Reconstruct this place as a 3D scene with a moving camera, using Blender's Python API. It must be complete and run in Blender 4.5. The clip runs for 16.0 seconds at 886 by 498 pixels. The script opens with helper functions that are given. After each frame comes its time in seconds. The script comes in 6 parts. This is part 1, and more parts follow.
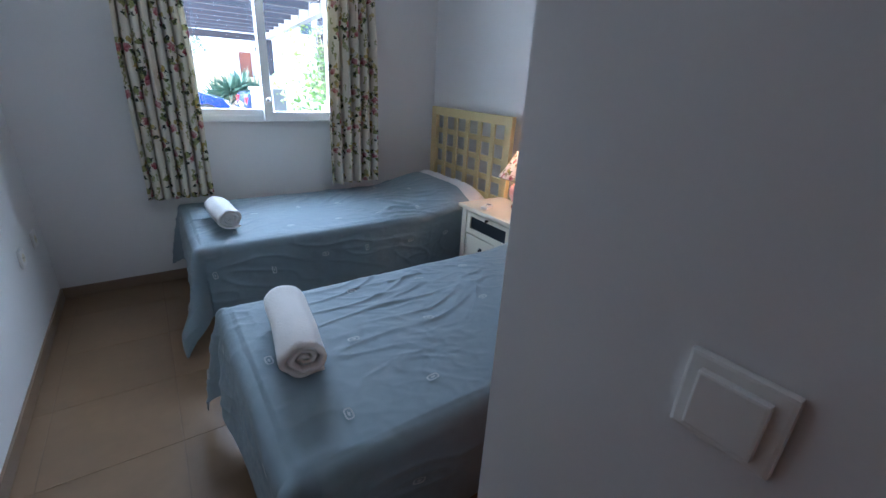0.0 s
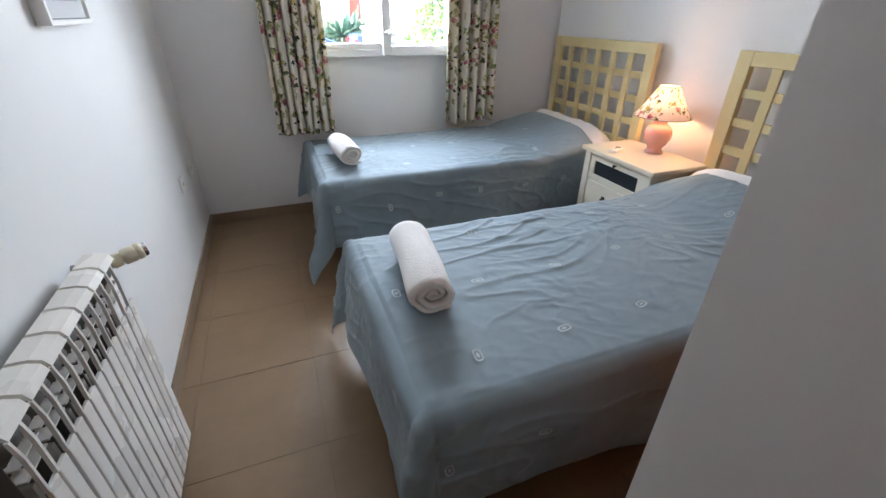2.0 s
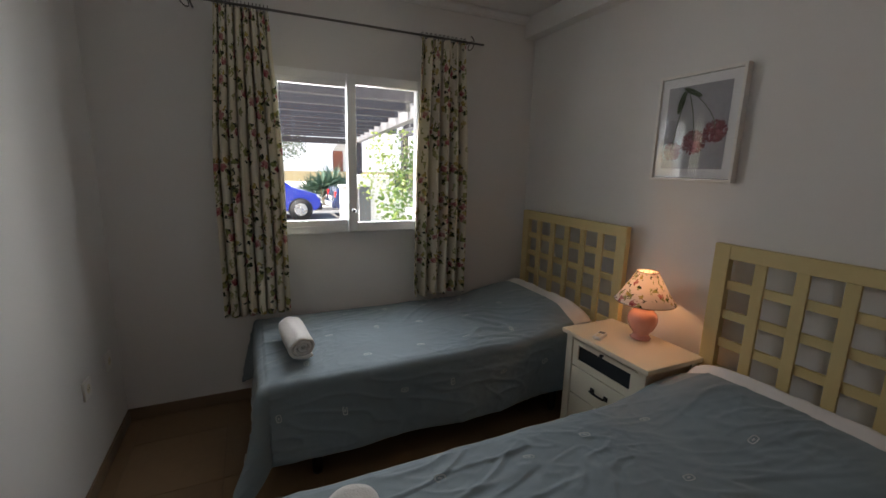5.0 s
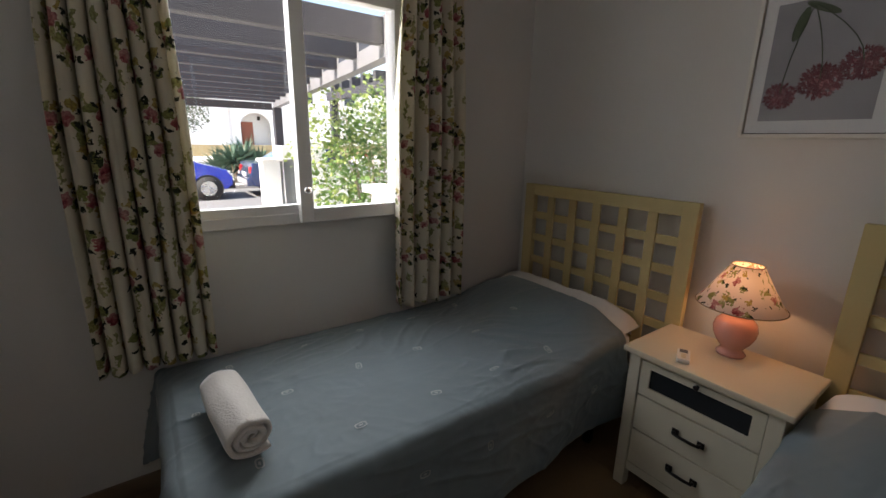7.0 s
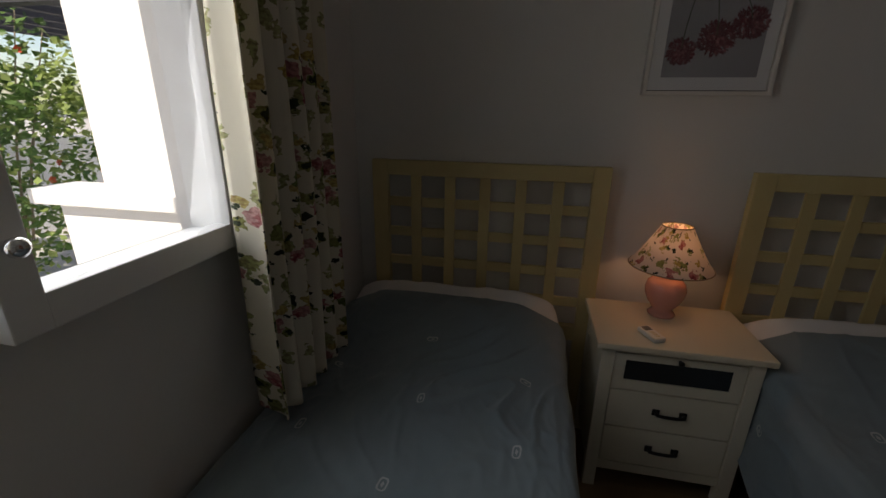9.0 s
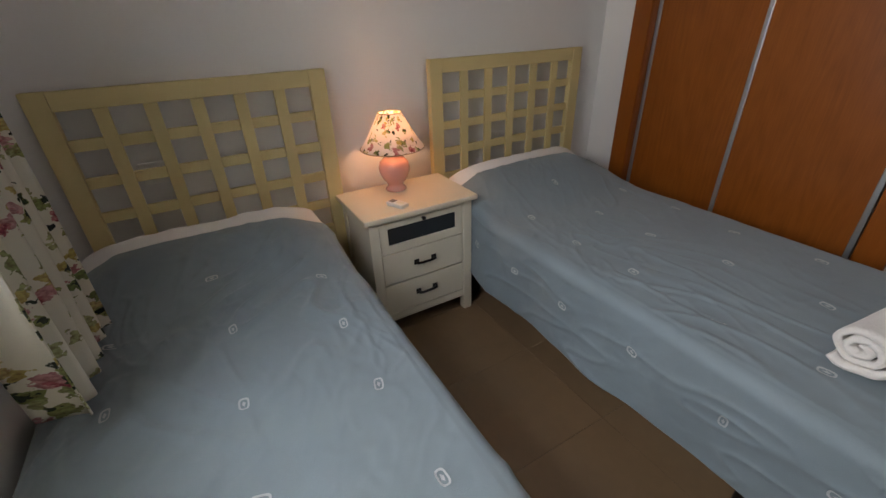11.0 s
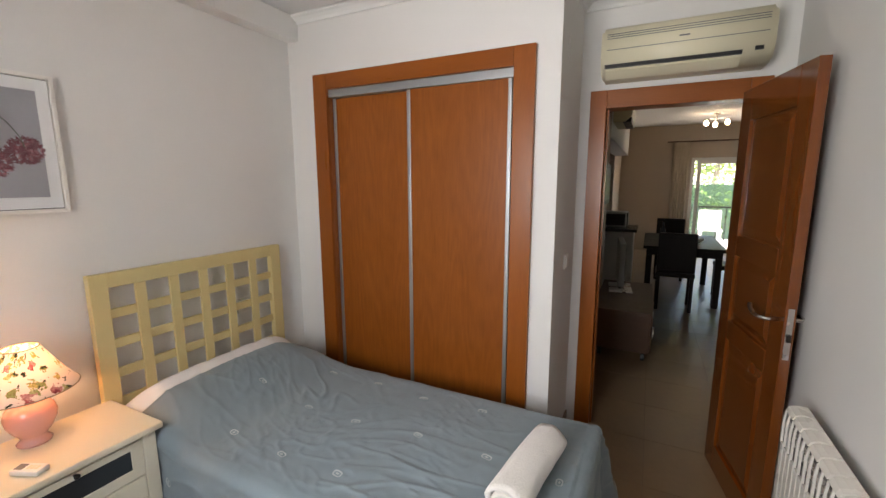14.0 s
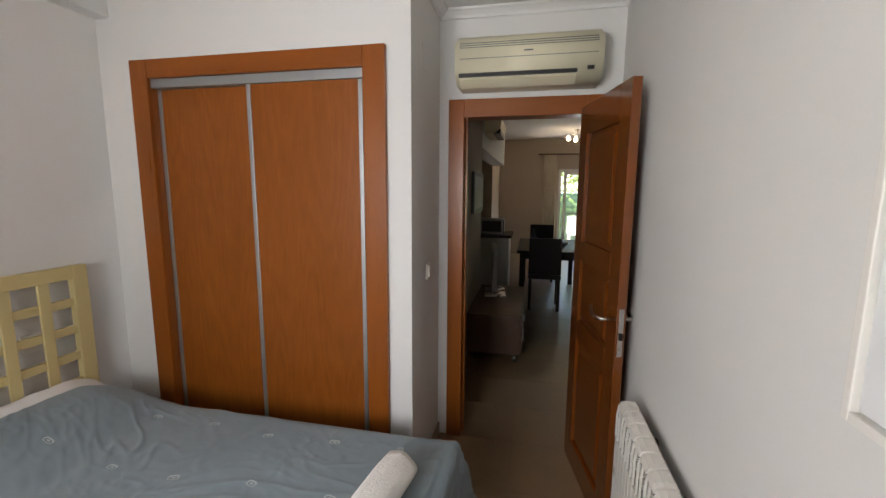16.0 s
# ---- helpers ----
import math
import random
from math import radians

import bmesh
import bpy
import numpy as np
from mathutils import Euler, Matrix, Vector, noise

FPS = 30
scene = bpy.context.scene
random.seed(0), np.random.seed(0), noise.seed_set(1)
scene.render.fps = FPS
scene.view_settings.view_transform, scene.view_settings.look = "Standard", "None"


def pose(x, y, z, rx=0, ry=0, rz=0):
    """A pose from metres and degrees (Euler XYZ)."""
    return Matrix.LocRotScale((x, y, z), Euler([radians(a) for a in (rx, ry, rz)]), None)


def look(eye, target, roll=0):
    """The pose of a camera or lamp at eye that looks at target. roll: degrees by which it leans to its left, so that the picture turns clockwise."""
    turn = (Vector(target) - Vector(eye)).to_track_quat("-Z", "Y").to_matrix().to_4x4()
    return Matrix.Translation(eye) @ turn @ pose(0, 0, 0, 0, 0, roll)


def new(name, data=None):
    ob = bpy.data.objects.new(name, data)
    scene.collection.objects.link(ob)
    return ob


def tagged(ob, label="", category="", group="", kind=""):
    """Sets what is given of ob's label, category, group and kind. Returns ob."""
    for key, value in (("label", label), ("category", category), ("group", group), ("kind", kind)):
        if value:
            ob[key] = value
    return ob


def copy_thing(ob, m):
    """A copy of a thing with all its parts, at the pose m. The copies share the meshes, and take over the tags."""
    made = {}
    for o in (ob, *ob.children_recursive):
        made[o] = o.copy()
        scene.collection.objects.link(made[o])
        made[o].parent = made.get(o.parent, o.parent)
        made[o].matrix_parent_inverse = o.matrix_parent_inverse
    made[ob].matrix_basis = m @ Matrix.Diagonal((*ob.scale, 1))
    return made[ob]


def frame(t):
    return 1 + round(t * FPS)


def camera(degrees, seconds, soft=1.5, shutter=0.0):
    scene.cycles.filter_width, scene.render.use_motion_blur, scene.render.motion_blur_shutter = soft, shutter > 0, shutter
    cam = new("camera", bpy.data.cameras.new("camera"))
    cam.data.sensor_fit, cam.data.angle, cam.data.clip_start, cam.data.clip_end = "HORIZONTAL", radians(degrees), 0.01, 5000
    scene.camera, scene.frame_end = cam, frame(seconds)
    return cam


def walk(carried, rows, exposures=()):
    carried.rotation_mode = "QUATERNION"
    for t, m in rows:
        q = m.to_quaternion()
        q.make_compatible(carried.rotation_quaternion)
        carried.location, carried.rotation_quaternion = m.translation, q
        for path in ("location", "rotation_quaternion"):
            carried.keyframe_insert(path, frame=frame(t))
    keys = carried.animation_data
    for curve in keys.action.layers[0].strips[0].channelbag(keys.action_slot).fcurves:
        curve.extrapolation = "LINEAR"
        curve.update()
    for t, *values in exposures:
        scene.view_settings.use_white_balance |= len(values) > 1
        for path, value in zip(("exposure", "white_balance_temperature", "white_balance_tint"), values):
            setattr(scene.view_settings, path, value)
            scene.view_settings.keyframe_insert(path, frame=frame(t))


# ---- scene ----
cam = camera(93.5, 16.0)
PATH = [
    (0, (0.018, -0.085, 1.392), (1.096, 1.426, 0.646), 3.3),
    (0.5, (-0.021, -0.053, 1.331), (0.888, 1.505, 0.467), 2.9),
    (1, (-0.042, -0.015, 1.312), (0.733, 1.543, 0.326), 2.2),
    (1.5, (-0.046, 0.001, 1.309), (0.671, 1.574, 0.303), 1.7),
    (2, (-0.05, 0.036, 1.322), (0.596, 1.655, 0.341), 0.9),
    (2.5, (-0.037, 0.091, 1.374), (0.655, 1.775, 0.547), 0.9),
    (3, (-0.027, 0.175, 1.44), (0.773, 1.899, 0.819), 1.2),
    (3.5, (0.001, 0.25, 1.506), (0.88, 2.001, 1.104), 0.8),
    (6, (0.17, 0.665, 1.488), (0.969, 2.458, 1.103), 1.8),
    (6.5, (0.11, 0.977, 1.444), (1.142, 2.64, 1.034), 0.9),
    (7, (0.169, 1.251, 1.426), (1.295, 2.827, 0.927), 1.1),
    (7.5, (0.172, 1.571, 1.427), (1.463, 3.01, 0.913), 2.3),
    (8, (0.156, 1.85, 1.415), (1.662, 3.027, 0.829), -0.1),
    (8.5, (0.238, 2.142, 1.396), (1.96, 2.987, 0.829), -0.2),
    (9, (0.32, 2.351, 1.4), (2.178, 2.729, 0.766), 0.8),
    (9.5, (0.296, 2.474, 1.361), (2.166, 2.298, 0.673), -1.1),
    (12, (0.101, 2.552, 1.374), (1.441, 1.428, 0.405), 0.1),
    (12.5, (0.072, 2.513, 1.433), (1.285, 1.148, 0.618), 0.2),
    (13, (0.036, 2.45, 1.463), (1.156, 0.915, 0.84), -1.4),
    (13.5, (0.02, 2.429, 1.533), (1.03, 0.764, 1.074), -1.5),
    (14, (-0.001, 2.383, 1.581), (0.875, 0.614, 1.258), -0.1),
    (14.5, (-0.06, 2.298, 1.597), (0.542, 0.401, 1.394), 1.5),
    (15, (-0.103, 2.238, 1.611), (0.381, 0.308, 1.41), 1.1),
    (15.5, (-0.112, 2.219, 1.609), (0.371, 0.291, 1.382), 0.3),
    (16, (-0.139, 2.192, 1.58), (0.271, 0.255, 1.294), 0.4),
]
EXPOSURES = [(0.0, 3.06, 5000, 8), (0.5, 2.8, 5250, 8), (1.0, 3.09, 5600, 9), (2.0, 3.76, 5900, 10), (2.5, 3.62, 6150, 11), (3.0, 2.78, 6300, 11),
             (3.5, 2.49, 6500, 11), (6.0, 1.53, 6900, 12), (7.0, 1.57, 7000, 13), (8.0, 1.26, 7000, 13), (9.0, 0.19, 7100, 13), (9.7, 0.46, 7150, 14),
             (11.8, 3.2, 6850, 15), (12.5, 3.08, 6950, 15), (13.0, 2.9, 7050, 15), (13.5, 2.98, 7050, 15), (14.5, 3.55, 7100, 13), (16.0, 3.21, 6950, 13)]
walk(cam, [(t, look(eye, target, roll)) for t, eye, target, roll in PATH], EXPOSURES)

# ---- world, sun, lamps ----
world = bpy.data.worlds.new("sky")
scene.world = world
world.use_nodes = True
wn = world.node_tree.nodes
sky = wn.new("ShaderNodeTexSky")
sky.sky_type = "NISHITA"
sky.sun_disc = False
sky.sun_elevation = radians(50)
sky.sun_rotation = radians(-95)
wn["Background"].inputs[1].default_value = 0.15
world.node_tree.links.new(sky.outputs[0], wn["Background"].inputs[0])

SUN_WAY = Vector((-0.80, -0.07, 0.95))
sun_data = bpy.data.lights.new("sun", "SUN")
sun_data.energy, sun_data.angle, sun_data.color = 5.0, radians(0.5), (1.0, 0.95, 0.88)
sun = new("sun", sun_data)
sun.matrix_world = look(SUN_WAY * 20, (0, 0, 0))


def lamp(name, place, watts, colour, radius):
    d = bpy.data.lights.new(name, "POINT")
    d.energy, d.color, d.shadow_soft_size = watts, colour, radius
    o = new(name, d)
    o.location = place
    return o


def window_light(name, place, target, w, h, watts, colour, spread=180):
    d = bpy.data.lights.new(name, "AREA")
    d.shape, d.size, d.size_y, d.energy, d.color = "RECTANGLE", w, h, watts, colour
    d.spread = radians(spread)
    o = new(name, d)
    o.matrix_world = look(place, target)
    return o


YN_OUT = 3.245
lamp("bedside_bulb", (1.950, 1.800, 0.925), 0.32, (1.0, 0.55, 0.27), 0.025)
window_light("window_daylight", (0.725, YN_OUT, 1.57), (-0.05, 1.4, 1.05), 1.0, 0.9, 5.6, (0.88, 0.94, 1.0), 160)
window_light("terrace_daylight", (-1.6, -8.12, 1.05), (-1.6, 0, 0.9), 1.4, 1.9, 0.05, (0.95, 1.0, 0.98))
lamp("living_bulb", (-0.95, -6.60, 2.52), 0.06, (1.0, 0.72, 0.55), 0.06)


# ---- materials ----
def mat(name, colour, rough=0.6, metal=0.0, vary=0.12, scale=6.0, fine=90.0, bump=0.15, stretch=(1, 1, 1), dark=None, per_piece=0.0, coat=0.0, sheen=0.0, spec=0.5, world=False, crease=0.0, thin=0.0):
    """A surface with broad tone variation, fine grain and relief, in metres of the object's own space."""
    m = bpy.data.materials.new(name)
    m.use_nodes = True
    n, l = m.node_tree.nodes, m.node_tree.links
    b = n["Principled BSDF"]
    co = n.new("ShaderNodeTexCoord")
    mp = n.new("ShaderNodeMapping")
    mp.inputs["Scale"].default_value = stretch
    if world:
        l.new(n.new("ShaderNodeNewGeometry").outputs["Position"], mp.inputs["Vector"])
    else:
        l.new(co.outputs["Object"], mp.inputs["Vector"])
    big = n.new("ShaderNodeTexNoise")
    big.inputs["Scale"].default_value, big.inputs["Detail"].default_value = scale, 4
    small = n.new("ShaderNodeTexNoise")
    small.inputs["Scale"].default_value, small.inputs["Detail"].default_value = fine, 3
    l.new(mp.outputs[0], big.inputs["Vector"])
    l.new(mp.outputs[0], small.inputs["Vector"])
    mix = n.new("ShaderNodeMix")
    mix.data_type = "RGBA"
    lo = dark if dark else [c * (1 - 2 * vary) for c in colour]
    hi = [min(1, c * (1 + vary)) for c in colour]
    mix.inputs[6].default_value, mix.inputs[7].default_value = (*lo, 1), (*hi, 1)
    add = n.new("ShaderNodeMath")
    add.operation = "MULTIPLY_ADD"
    add.inputs[1].default_value = 0.35
    l.new(small.outputs[0], add.inputs[0])
    sub = n.new("ShaderNodeMath")
    sub.operation = "MULTIPLY"
    sub.inputs[1].default_value = 0.75
    l.new(big.outputs[0], sub.inputs[0])
    l.new(sub.outputs[0], add.inputs[2])
    l.new(add.outputs[0], mix.inputs[0])
    out = mix.outputs[2]
    if per_piece:
        info = n.new("ShaderNodeObjectInfo")
        hsv = n.new("ShaderNodeHueSaturation")
        ma = n.new("ShaderNodeMath")
        ma.operation = "MULTIPLY_ADD"
        ma.inputs[1].default_value, ma.inputs[2].default_value = per_piece * 2, 1 - per_piece
        l.new(info.outputs["Random"], ma.inputs[0])
        l.new(ma.outputs[0], hsv.inputs["Value"])
        l.new(out, hsv.inputs["Color"])
        out = hsv.outputs[0]
    l.new(out, b.inputs["Base Color"])
    b.inputs["Metallic"].default_value = metal
    b.inputs["Specular IOR Level"].default_value = spec
    ra = n.new("ShaderNodeMath")
    ra.operation = "MULTIPLY_ADD"
    ra.inputs[1].default_value, ra.inputs[2].default_value = 0.2, rough - 0.1
    l.new(big.outputs[0], ra.inputs[0])
    l.new(ra.outputs[0], b.inputs["Roughness"])
    if coat:
        b.inputs["Coat Weight"].default_value, b.inputs["Coat Roughness"].default_value = coat, 0.12
    if sheen:
        b.inputs["Sheen Weight"].default_value = sheen
    if bump:
        bp = n.new("ShaderNodeBump")
        bp.inputs["Strength"].default_value, bp.inputs["Distance"].default_value = bump, 0.004
        l.new(small.outputs[0], bp.inputs["Height"])
        if crease:
            fold = n.new("ShaderNodeTexNoise")
            fold.noise_type = "RIDGED_MULTIFRACTAL"
            fold.inputs["Scale"].default_value, fold.inputs["Detail"].default_value, fold.inputs["Distortion"].default_value = 9.0, 2.0, 0.6
            l.new(mp.outputs[0], fold.inputs["Vector"])
            fb = n.new("ShaderNodeBump")
            fb.inputs["Strength"].default_value, fb.inputs["Distance"].default_value = crease, 0.010
            l.new(fold.outputs[0], fb.inputs["Height"])
            l.new(fb.outputs[0], bp.inputs["Normal"])
        l.new(bp.outputs[0], b.inputs["Normal"])
    if thin:
        tl = n.new("ShaderNodeBsdfTranslucent")
        l.new(out, tl.inputs[0])
        ms = n.new("ShaderNodeMixShader")
        ms.inputs[0].default_value = thin
        l.new(b.outputs[0], ms.inputs[1])
        l.new(tl.outputs[0], ms.inputs[2])
        l.new(ms.outputs[0], n["Material Output"].inputs[0])
    return m


def veneer(name, light, dark):
    """Flat-cut wood veneer: tall arched growth lines, short dark pores and slow changes of tone."""
    m = bpy.data.materials.new(name)
    m.use_nodes = True
    n, l = m.node_tree.nodes, m.node_tree.links
    b = n["Principled BSDF"]
    co, info, off = n.new("ShaderNodeTexCoord"), n.new("ShaderNodeObjectInfo"), n.new("ShaderNodeVectorMath")
    off.operation = "MULTIPLY_ADD"
    off.inputs[1].default_value = (7.0, 5.0, 3.0)
    l.new(info.outputs["Random"], off.inputs[0])
    l.new(co.outputs["Object"], off.inputs[2])

    def grain(stretch, scale, detail, distortion=0.0):
        mp, t = n.new("ShaderNodeMapping"), n.new("ShaderNodeTexNoise")
        mp.inputs["Scale"].default_value = stretch
        t.inputs["Scale"].default_value, t.inputs["Detail"].default_value, t.inputs["Distortion"].default_value = scale, detail, distortion
        l.new(off.outputs[0], mp.inputs["Vector"])
        l.new(mp.outputs[0], t.inputs["Vector"])
        return t.outputs[0]

    def calc(op, x, y, z=None):
        c = n.new("ShaderNodeMath")
        c.operation = op
        for k, v in enumerate((x, y, z)):
            if v is None:
                continue
            if isinstance(v, (int, float)):
                c.inputs[k].default_value = v
            else:
                l.new(v, c.inputs[k])
        return c.outputs[0]

    rings = calc("SINE", calc("MULTIPLY", grain((2.6, 2.6, 0.34), 1.7, 1.5, 0.3), 95.0), None)
    pores = grain((30.0, 30.0, 1.1), 7.0, 3)
    tone = grain((2.0, 2.0, 0.5), 1.6, 3)
    blotch = grain((6.0, 6.0, 2.2), 4.0, 2)
    fac = calc("MULTIPLY_ADD", rings, 0.055, calc("MULTIPLY_ADD", pores, 0.55, calc("MULTIPLY_ADD", tone, 0.45, calc("MULTIPLY_ADD", blotch, 0.40, -0.08))))
    mix = n.new("ShaderNodeMix")
    mix.data_type = "RGBA"
    mix.inputs[6].default_value, mix.inputs[7].default_value = (*dark, 1), (*light, 1)
    l.new(fac, mix.inputs[0])
    l.new(mix.outputs[2], b.inputs["Base Color"])
    b.inputs["Specular IOR Level"].default_value = 0.3
    l.new(calc("MULTIPLY_ADD", tone, 0.2, 0.27), b.inputs["Roughness"])
    bp = n.new("ShaderNodeBump")
    bp.inputs["Strength"].default_value, bp.inputs["Distance"].default_value = 0.06, 0.002
    l.new(pores, bp.inputs["Height"])
    l.new(bp.outputs[0], b.inputs["Normal"])
    return m


def glow(name, colour, strength):
    m = bpy.data.materials.new(name)
    m.use_nodes = True
    b = m.node_tree.nodes["Principled BSDF"]
    b.inputs["Base Color"].default_value = (*colour, 1)
    b.inputs["Emission Color"].default_value = (*colour, 1)
    b.inputs["Emission Strength"].default_value = strength
    return m


def glass(name, colour=(1, 1, 1), rough=0.0):
    """Thin clear glass: mostly see-through, with a mirror's gloss at a slant."""
    m = bpy.data.materials.new(name)
    m.use_nodes = True
    n, l = m.node_tree.nodes, m.node_tree.links
    tr, gl, lw, mx = n.new("ShaderNodeBsdfTransparent"), n.new("ShaderNodeBsdfGlossy"), n.new("ShaderNodeLayerWeight"), n.new("ShaderNodeMixShader")
    tr.inputs[0].default_value = (*colour, 1)
    gl.inputs["Roughness"].default_value = rough
    po, ma = n.new("ShaderNodeMath"), n.new("ShaderNodeMath")
    po.operation, ma.operation = "POWER", "MULTIPLY_ADD"
    po.inputs[1].default_value = 5.0
    ma.inputs[1].default_value, ma.inputs[2].default_value = 0.9, 0.035
    lw.inputs[0].default_value = 0.5
    l.new(lw.outputs["Facing"], po.inputs[0])
    l.new(po.outputs[0], ma.inputs[0])
    l.new(ma.outputs[0], mx.inputs[0])
    l.new(tr.outputs[0], mx.inputs[1])
    l.new(gl.outputs[0], mx.inputs[2])
    l.new(mx.outputs[0], n["Material Output"].inputs[0])
    return m


def floral(name, ground, cell=9.0, amount=1.0, translucent=0.25):
    """Printed cloth: roses, leaf sprigs and small yellow flowers scattered on a cream ground."""
    m = bpy.data.materials.new(name)
    m.use_nodes = True
    n, l = m.node_tree.nodes, m.node_tree.links
    b = n["Principled BSDF"]
    uv = n.new("ShaderNodeTexCoord")
    warp = n.new("ShaderNodeTexNoise")
    warp.inputs["Scale"].default_value, warp.inputs["Detail"].default_value = cell * 6.5, 4
    l.new(uv.outputs["UV"], warp.inputs["Vector"])
    wadd = n.new("ShaderNodeVectorMath")
    wadd.operation = "MULTIPLY_ADD"
    wadd.inputs[1].default_value = (0.058, 0.058, 0.0)
    l.new(warp.outputs["Color"], wadd.inputs[0])
    l.new(uv.outputs["UV"], wadd.inputs[2])
    last = None

    def layer(prev, scale, size, colour_a, colour_b, offset, keep, squash=(1, 1, 1), turn=0.0):
        mp = n.new("ShaderNodeMapping")
        mp.inputs["Location"].default_value = offset
        mp.inputs["Scale"].default_value = squash
        mp.inputs["Rotation"].default_value = (0, 0, radians(turn))
        l.new(wadd.outputs[0], mp.inputs["Vector"])
        v = n.new("ShaderNodeTexVoronoi")
        v.voronoi_dimensions = "2D"
        v.inputs["Scale"].default_value = scale
        l.new(mp.outputs[0], v.inputs["Vector"])
        sep = n.new("ShaderNodeSeparateColor")
        l.new(v.outputs["Color"], sep.inputs[0])
        near = n.new("ShaderNodeMath")
        near.operation = "LESS_THAN"
        near.inputs[1].default_value = size
        l.new(v.outputs["Distance"], near.inputs[0])
        some = n.new("ShaderNodeMath")
        some.operation = "LESS_THAN"
        some.inputs[1].default_value = keep
        l.new(sep.outputs[0], some.inputs[0])
        both = n.new("ShaderNodeMath")
        both.operation = "MULTIPLY"
        l.new(near.outputs[0], both.inputs[0])
        l.new(some.outputs[0], both.inputs[1])
        tone = n.new("ShaderNodeMix")
        tone.data_type = "RGBA"
        tone.inputs[6].default_value, tone.inputs[7].default_value = (*colour_a, 1), (*colour_b, 1)
        l.new(sep.outputs[1], tone.inputs[0])
        petal = n.new("ShaderNodeTexNoise")
        petal.inputs["Scale"].default_value = cell * 16
        l.new(uv.outputs["UV"], petal.inputs["Vector"])
        shade = n.new("ShaderNodeMix")
        shade.data_type, shade.blend_type = "RGBA", "MULTIPLY"
        ramp = n.new("ShaderNodeValToRGB")
        ramp.color_ramp.elements[0].position, ramp.color_ramp.elements[1].position = 0.35, 0.62
        ramp.color_ramp.elements[0].color = (0.55, 0.45, 0.45, 1)
        l.new(petal.outputs[0], ramp.inputs[0])
        shade.inputs[0].default_value = 1.0
        l.new(tone.outputs[2], shade.inputs[6])
        l.new(ramp.outputs[0], shade.inputs[7])
        mx = n.new("ShaderNodeMix")
        mx.data_type = "RGBA"
        l.new(both.outputs[0], mx.inputs[0])
        if prev is None:
            mx.inputs[6].default_value = (*ground, 1)
        else:
            l.new(prev, mx.inputs[6])
        l.new(shade.outputs[2], mx.inputs[7])
        return mx.outputs[2]

    a = amount
    # pale leaf sprays, yellow flowers, then roses with darker hearts, green leaves and dark sprigs round them
    for turn, off, size, keep in ((28, (0.3, 0.7, 0), 0.20, 0.36), (-34, (1.9, 0.2, 0), 0.19, 0.36), (8, (4.1, 2.2, 0), 0.17, 0.30)):
        last = layer(last, cell * 1.05, size * a, (0.30, 0.34, 0.13), (0.50, 0.50, 0.24), off, keep, (2.6, 0.9, 1), turn)
    last = layer(last, cell * 1.15, 0.17 * a, (0.58, 0.45, 0.12), (0.66, 0.56, 0.26), (0.9, 1.4, 0), 0.38)
    for dx, dy, size, ca, cb in ((0.030, -0.028, 0.150, (0.22, 0.27, 0.08), (0.46, 0.46, 0.17)), (-0.030, 0.024, 0.130, (0.16, 0.21, 0.06), (0.40, 0.40, 0.13)), (-0.022, -0.036, 0.110, (0.50, 0.40, 0.10), (0.62, 0.52, 0.20)),
                                 (0.0, 0.0, 0.170, (0.52, 0.20, 0.20), (0.68, 0.42, 0.38)), (0.006, 0.008, 0.095, (0.40, 0.08, 0.10), (0.56, 0.22, 0.21)), (0.007, 0.010, 0.040, (0.24, 0.03, 0.05), (0.36, 0.08, 0.10)),
                                 (-0.034, 0.022, 0.080, (0.012, 0.02, 0.014), (0.05, 0.07, 0.025)), (0.036, 0.022, 0.078, (0.012, 0.02, 0.014), (0.05, 0.07, 0.025)), (0.016, -0.040, 0.074, (0.015, 0.025, 0.015), (0.06, 0.08, 0.03)), (-0.036, -0.020, 0.060, (0.012, 0.02, 0.014), (0.04, 0.06, 0.02))):
        last = layer(last, cell * 0.98, size * a, ca, cb, (0.8 + dx, 3.1 + dy, 0), 0.80)
    l.new(last, b.inputs["Base Color"])
    b.inputs["Roughness"].default_value = 0.85
    thread = n.new("ShaderNodeTexNoise")
    thread.inputs["Scale"].default_value = 420
    l.new(uv.outputs["UV"], thread.inputs["Vector"])
    bp = n.new("ShaderNodeBump")
    bp.inputs["Strength"].default_value, bp.inputs["Distance"].default_value = 0.2, 0.002
    l.new(thread.outputs[0], bp.inputs["Height"])
    l.new(bp.outputs[0], b.inputs["Normal"])
    tl = n.new("ShaderNodeBsdfTranslucent")
    l.new(last, tl.inputs[0])
    ms = n.new("ShaderNodeMixShader")
    ms.inputs[0].default_value = translucent
    l.new(b.outputs[0], ms.inputs[1])
    l.new(tl.outputs[0], ms.inputs[2])
    l.new(ms.outputs[0], n["Material Output"].inputs[0])
    return m


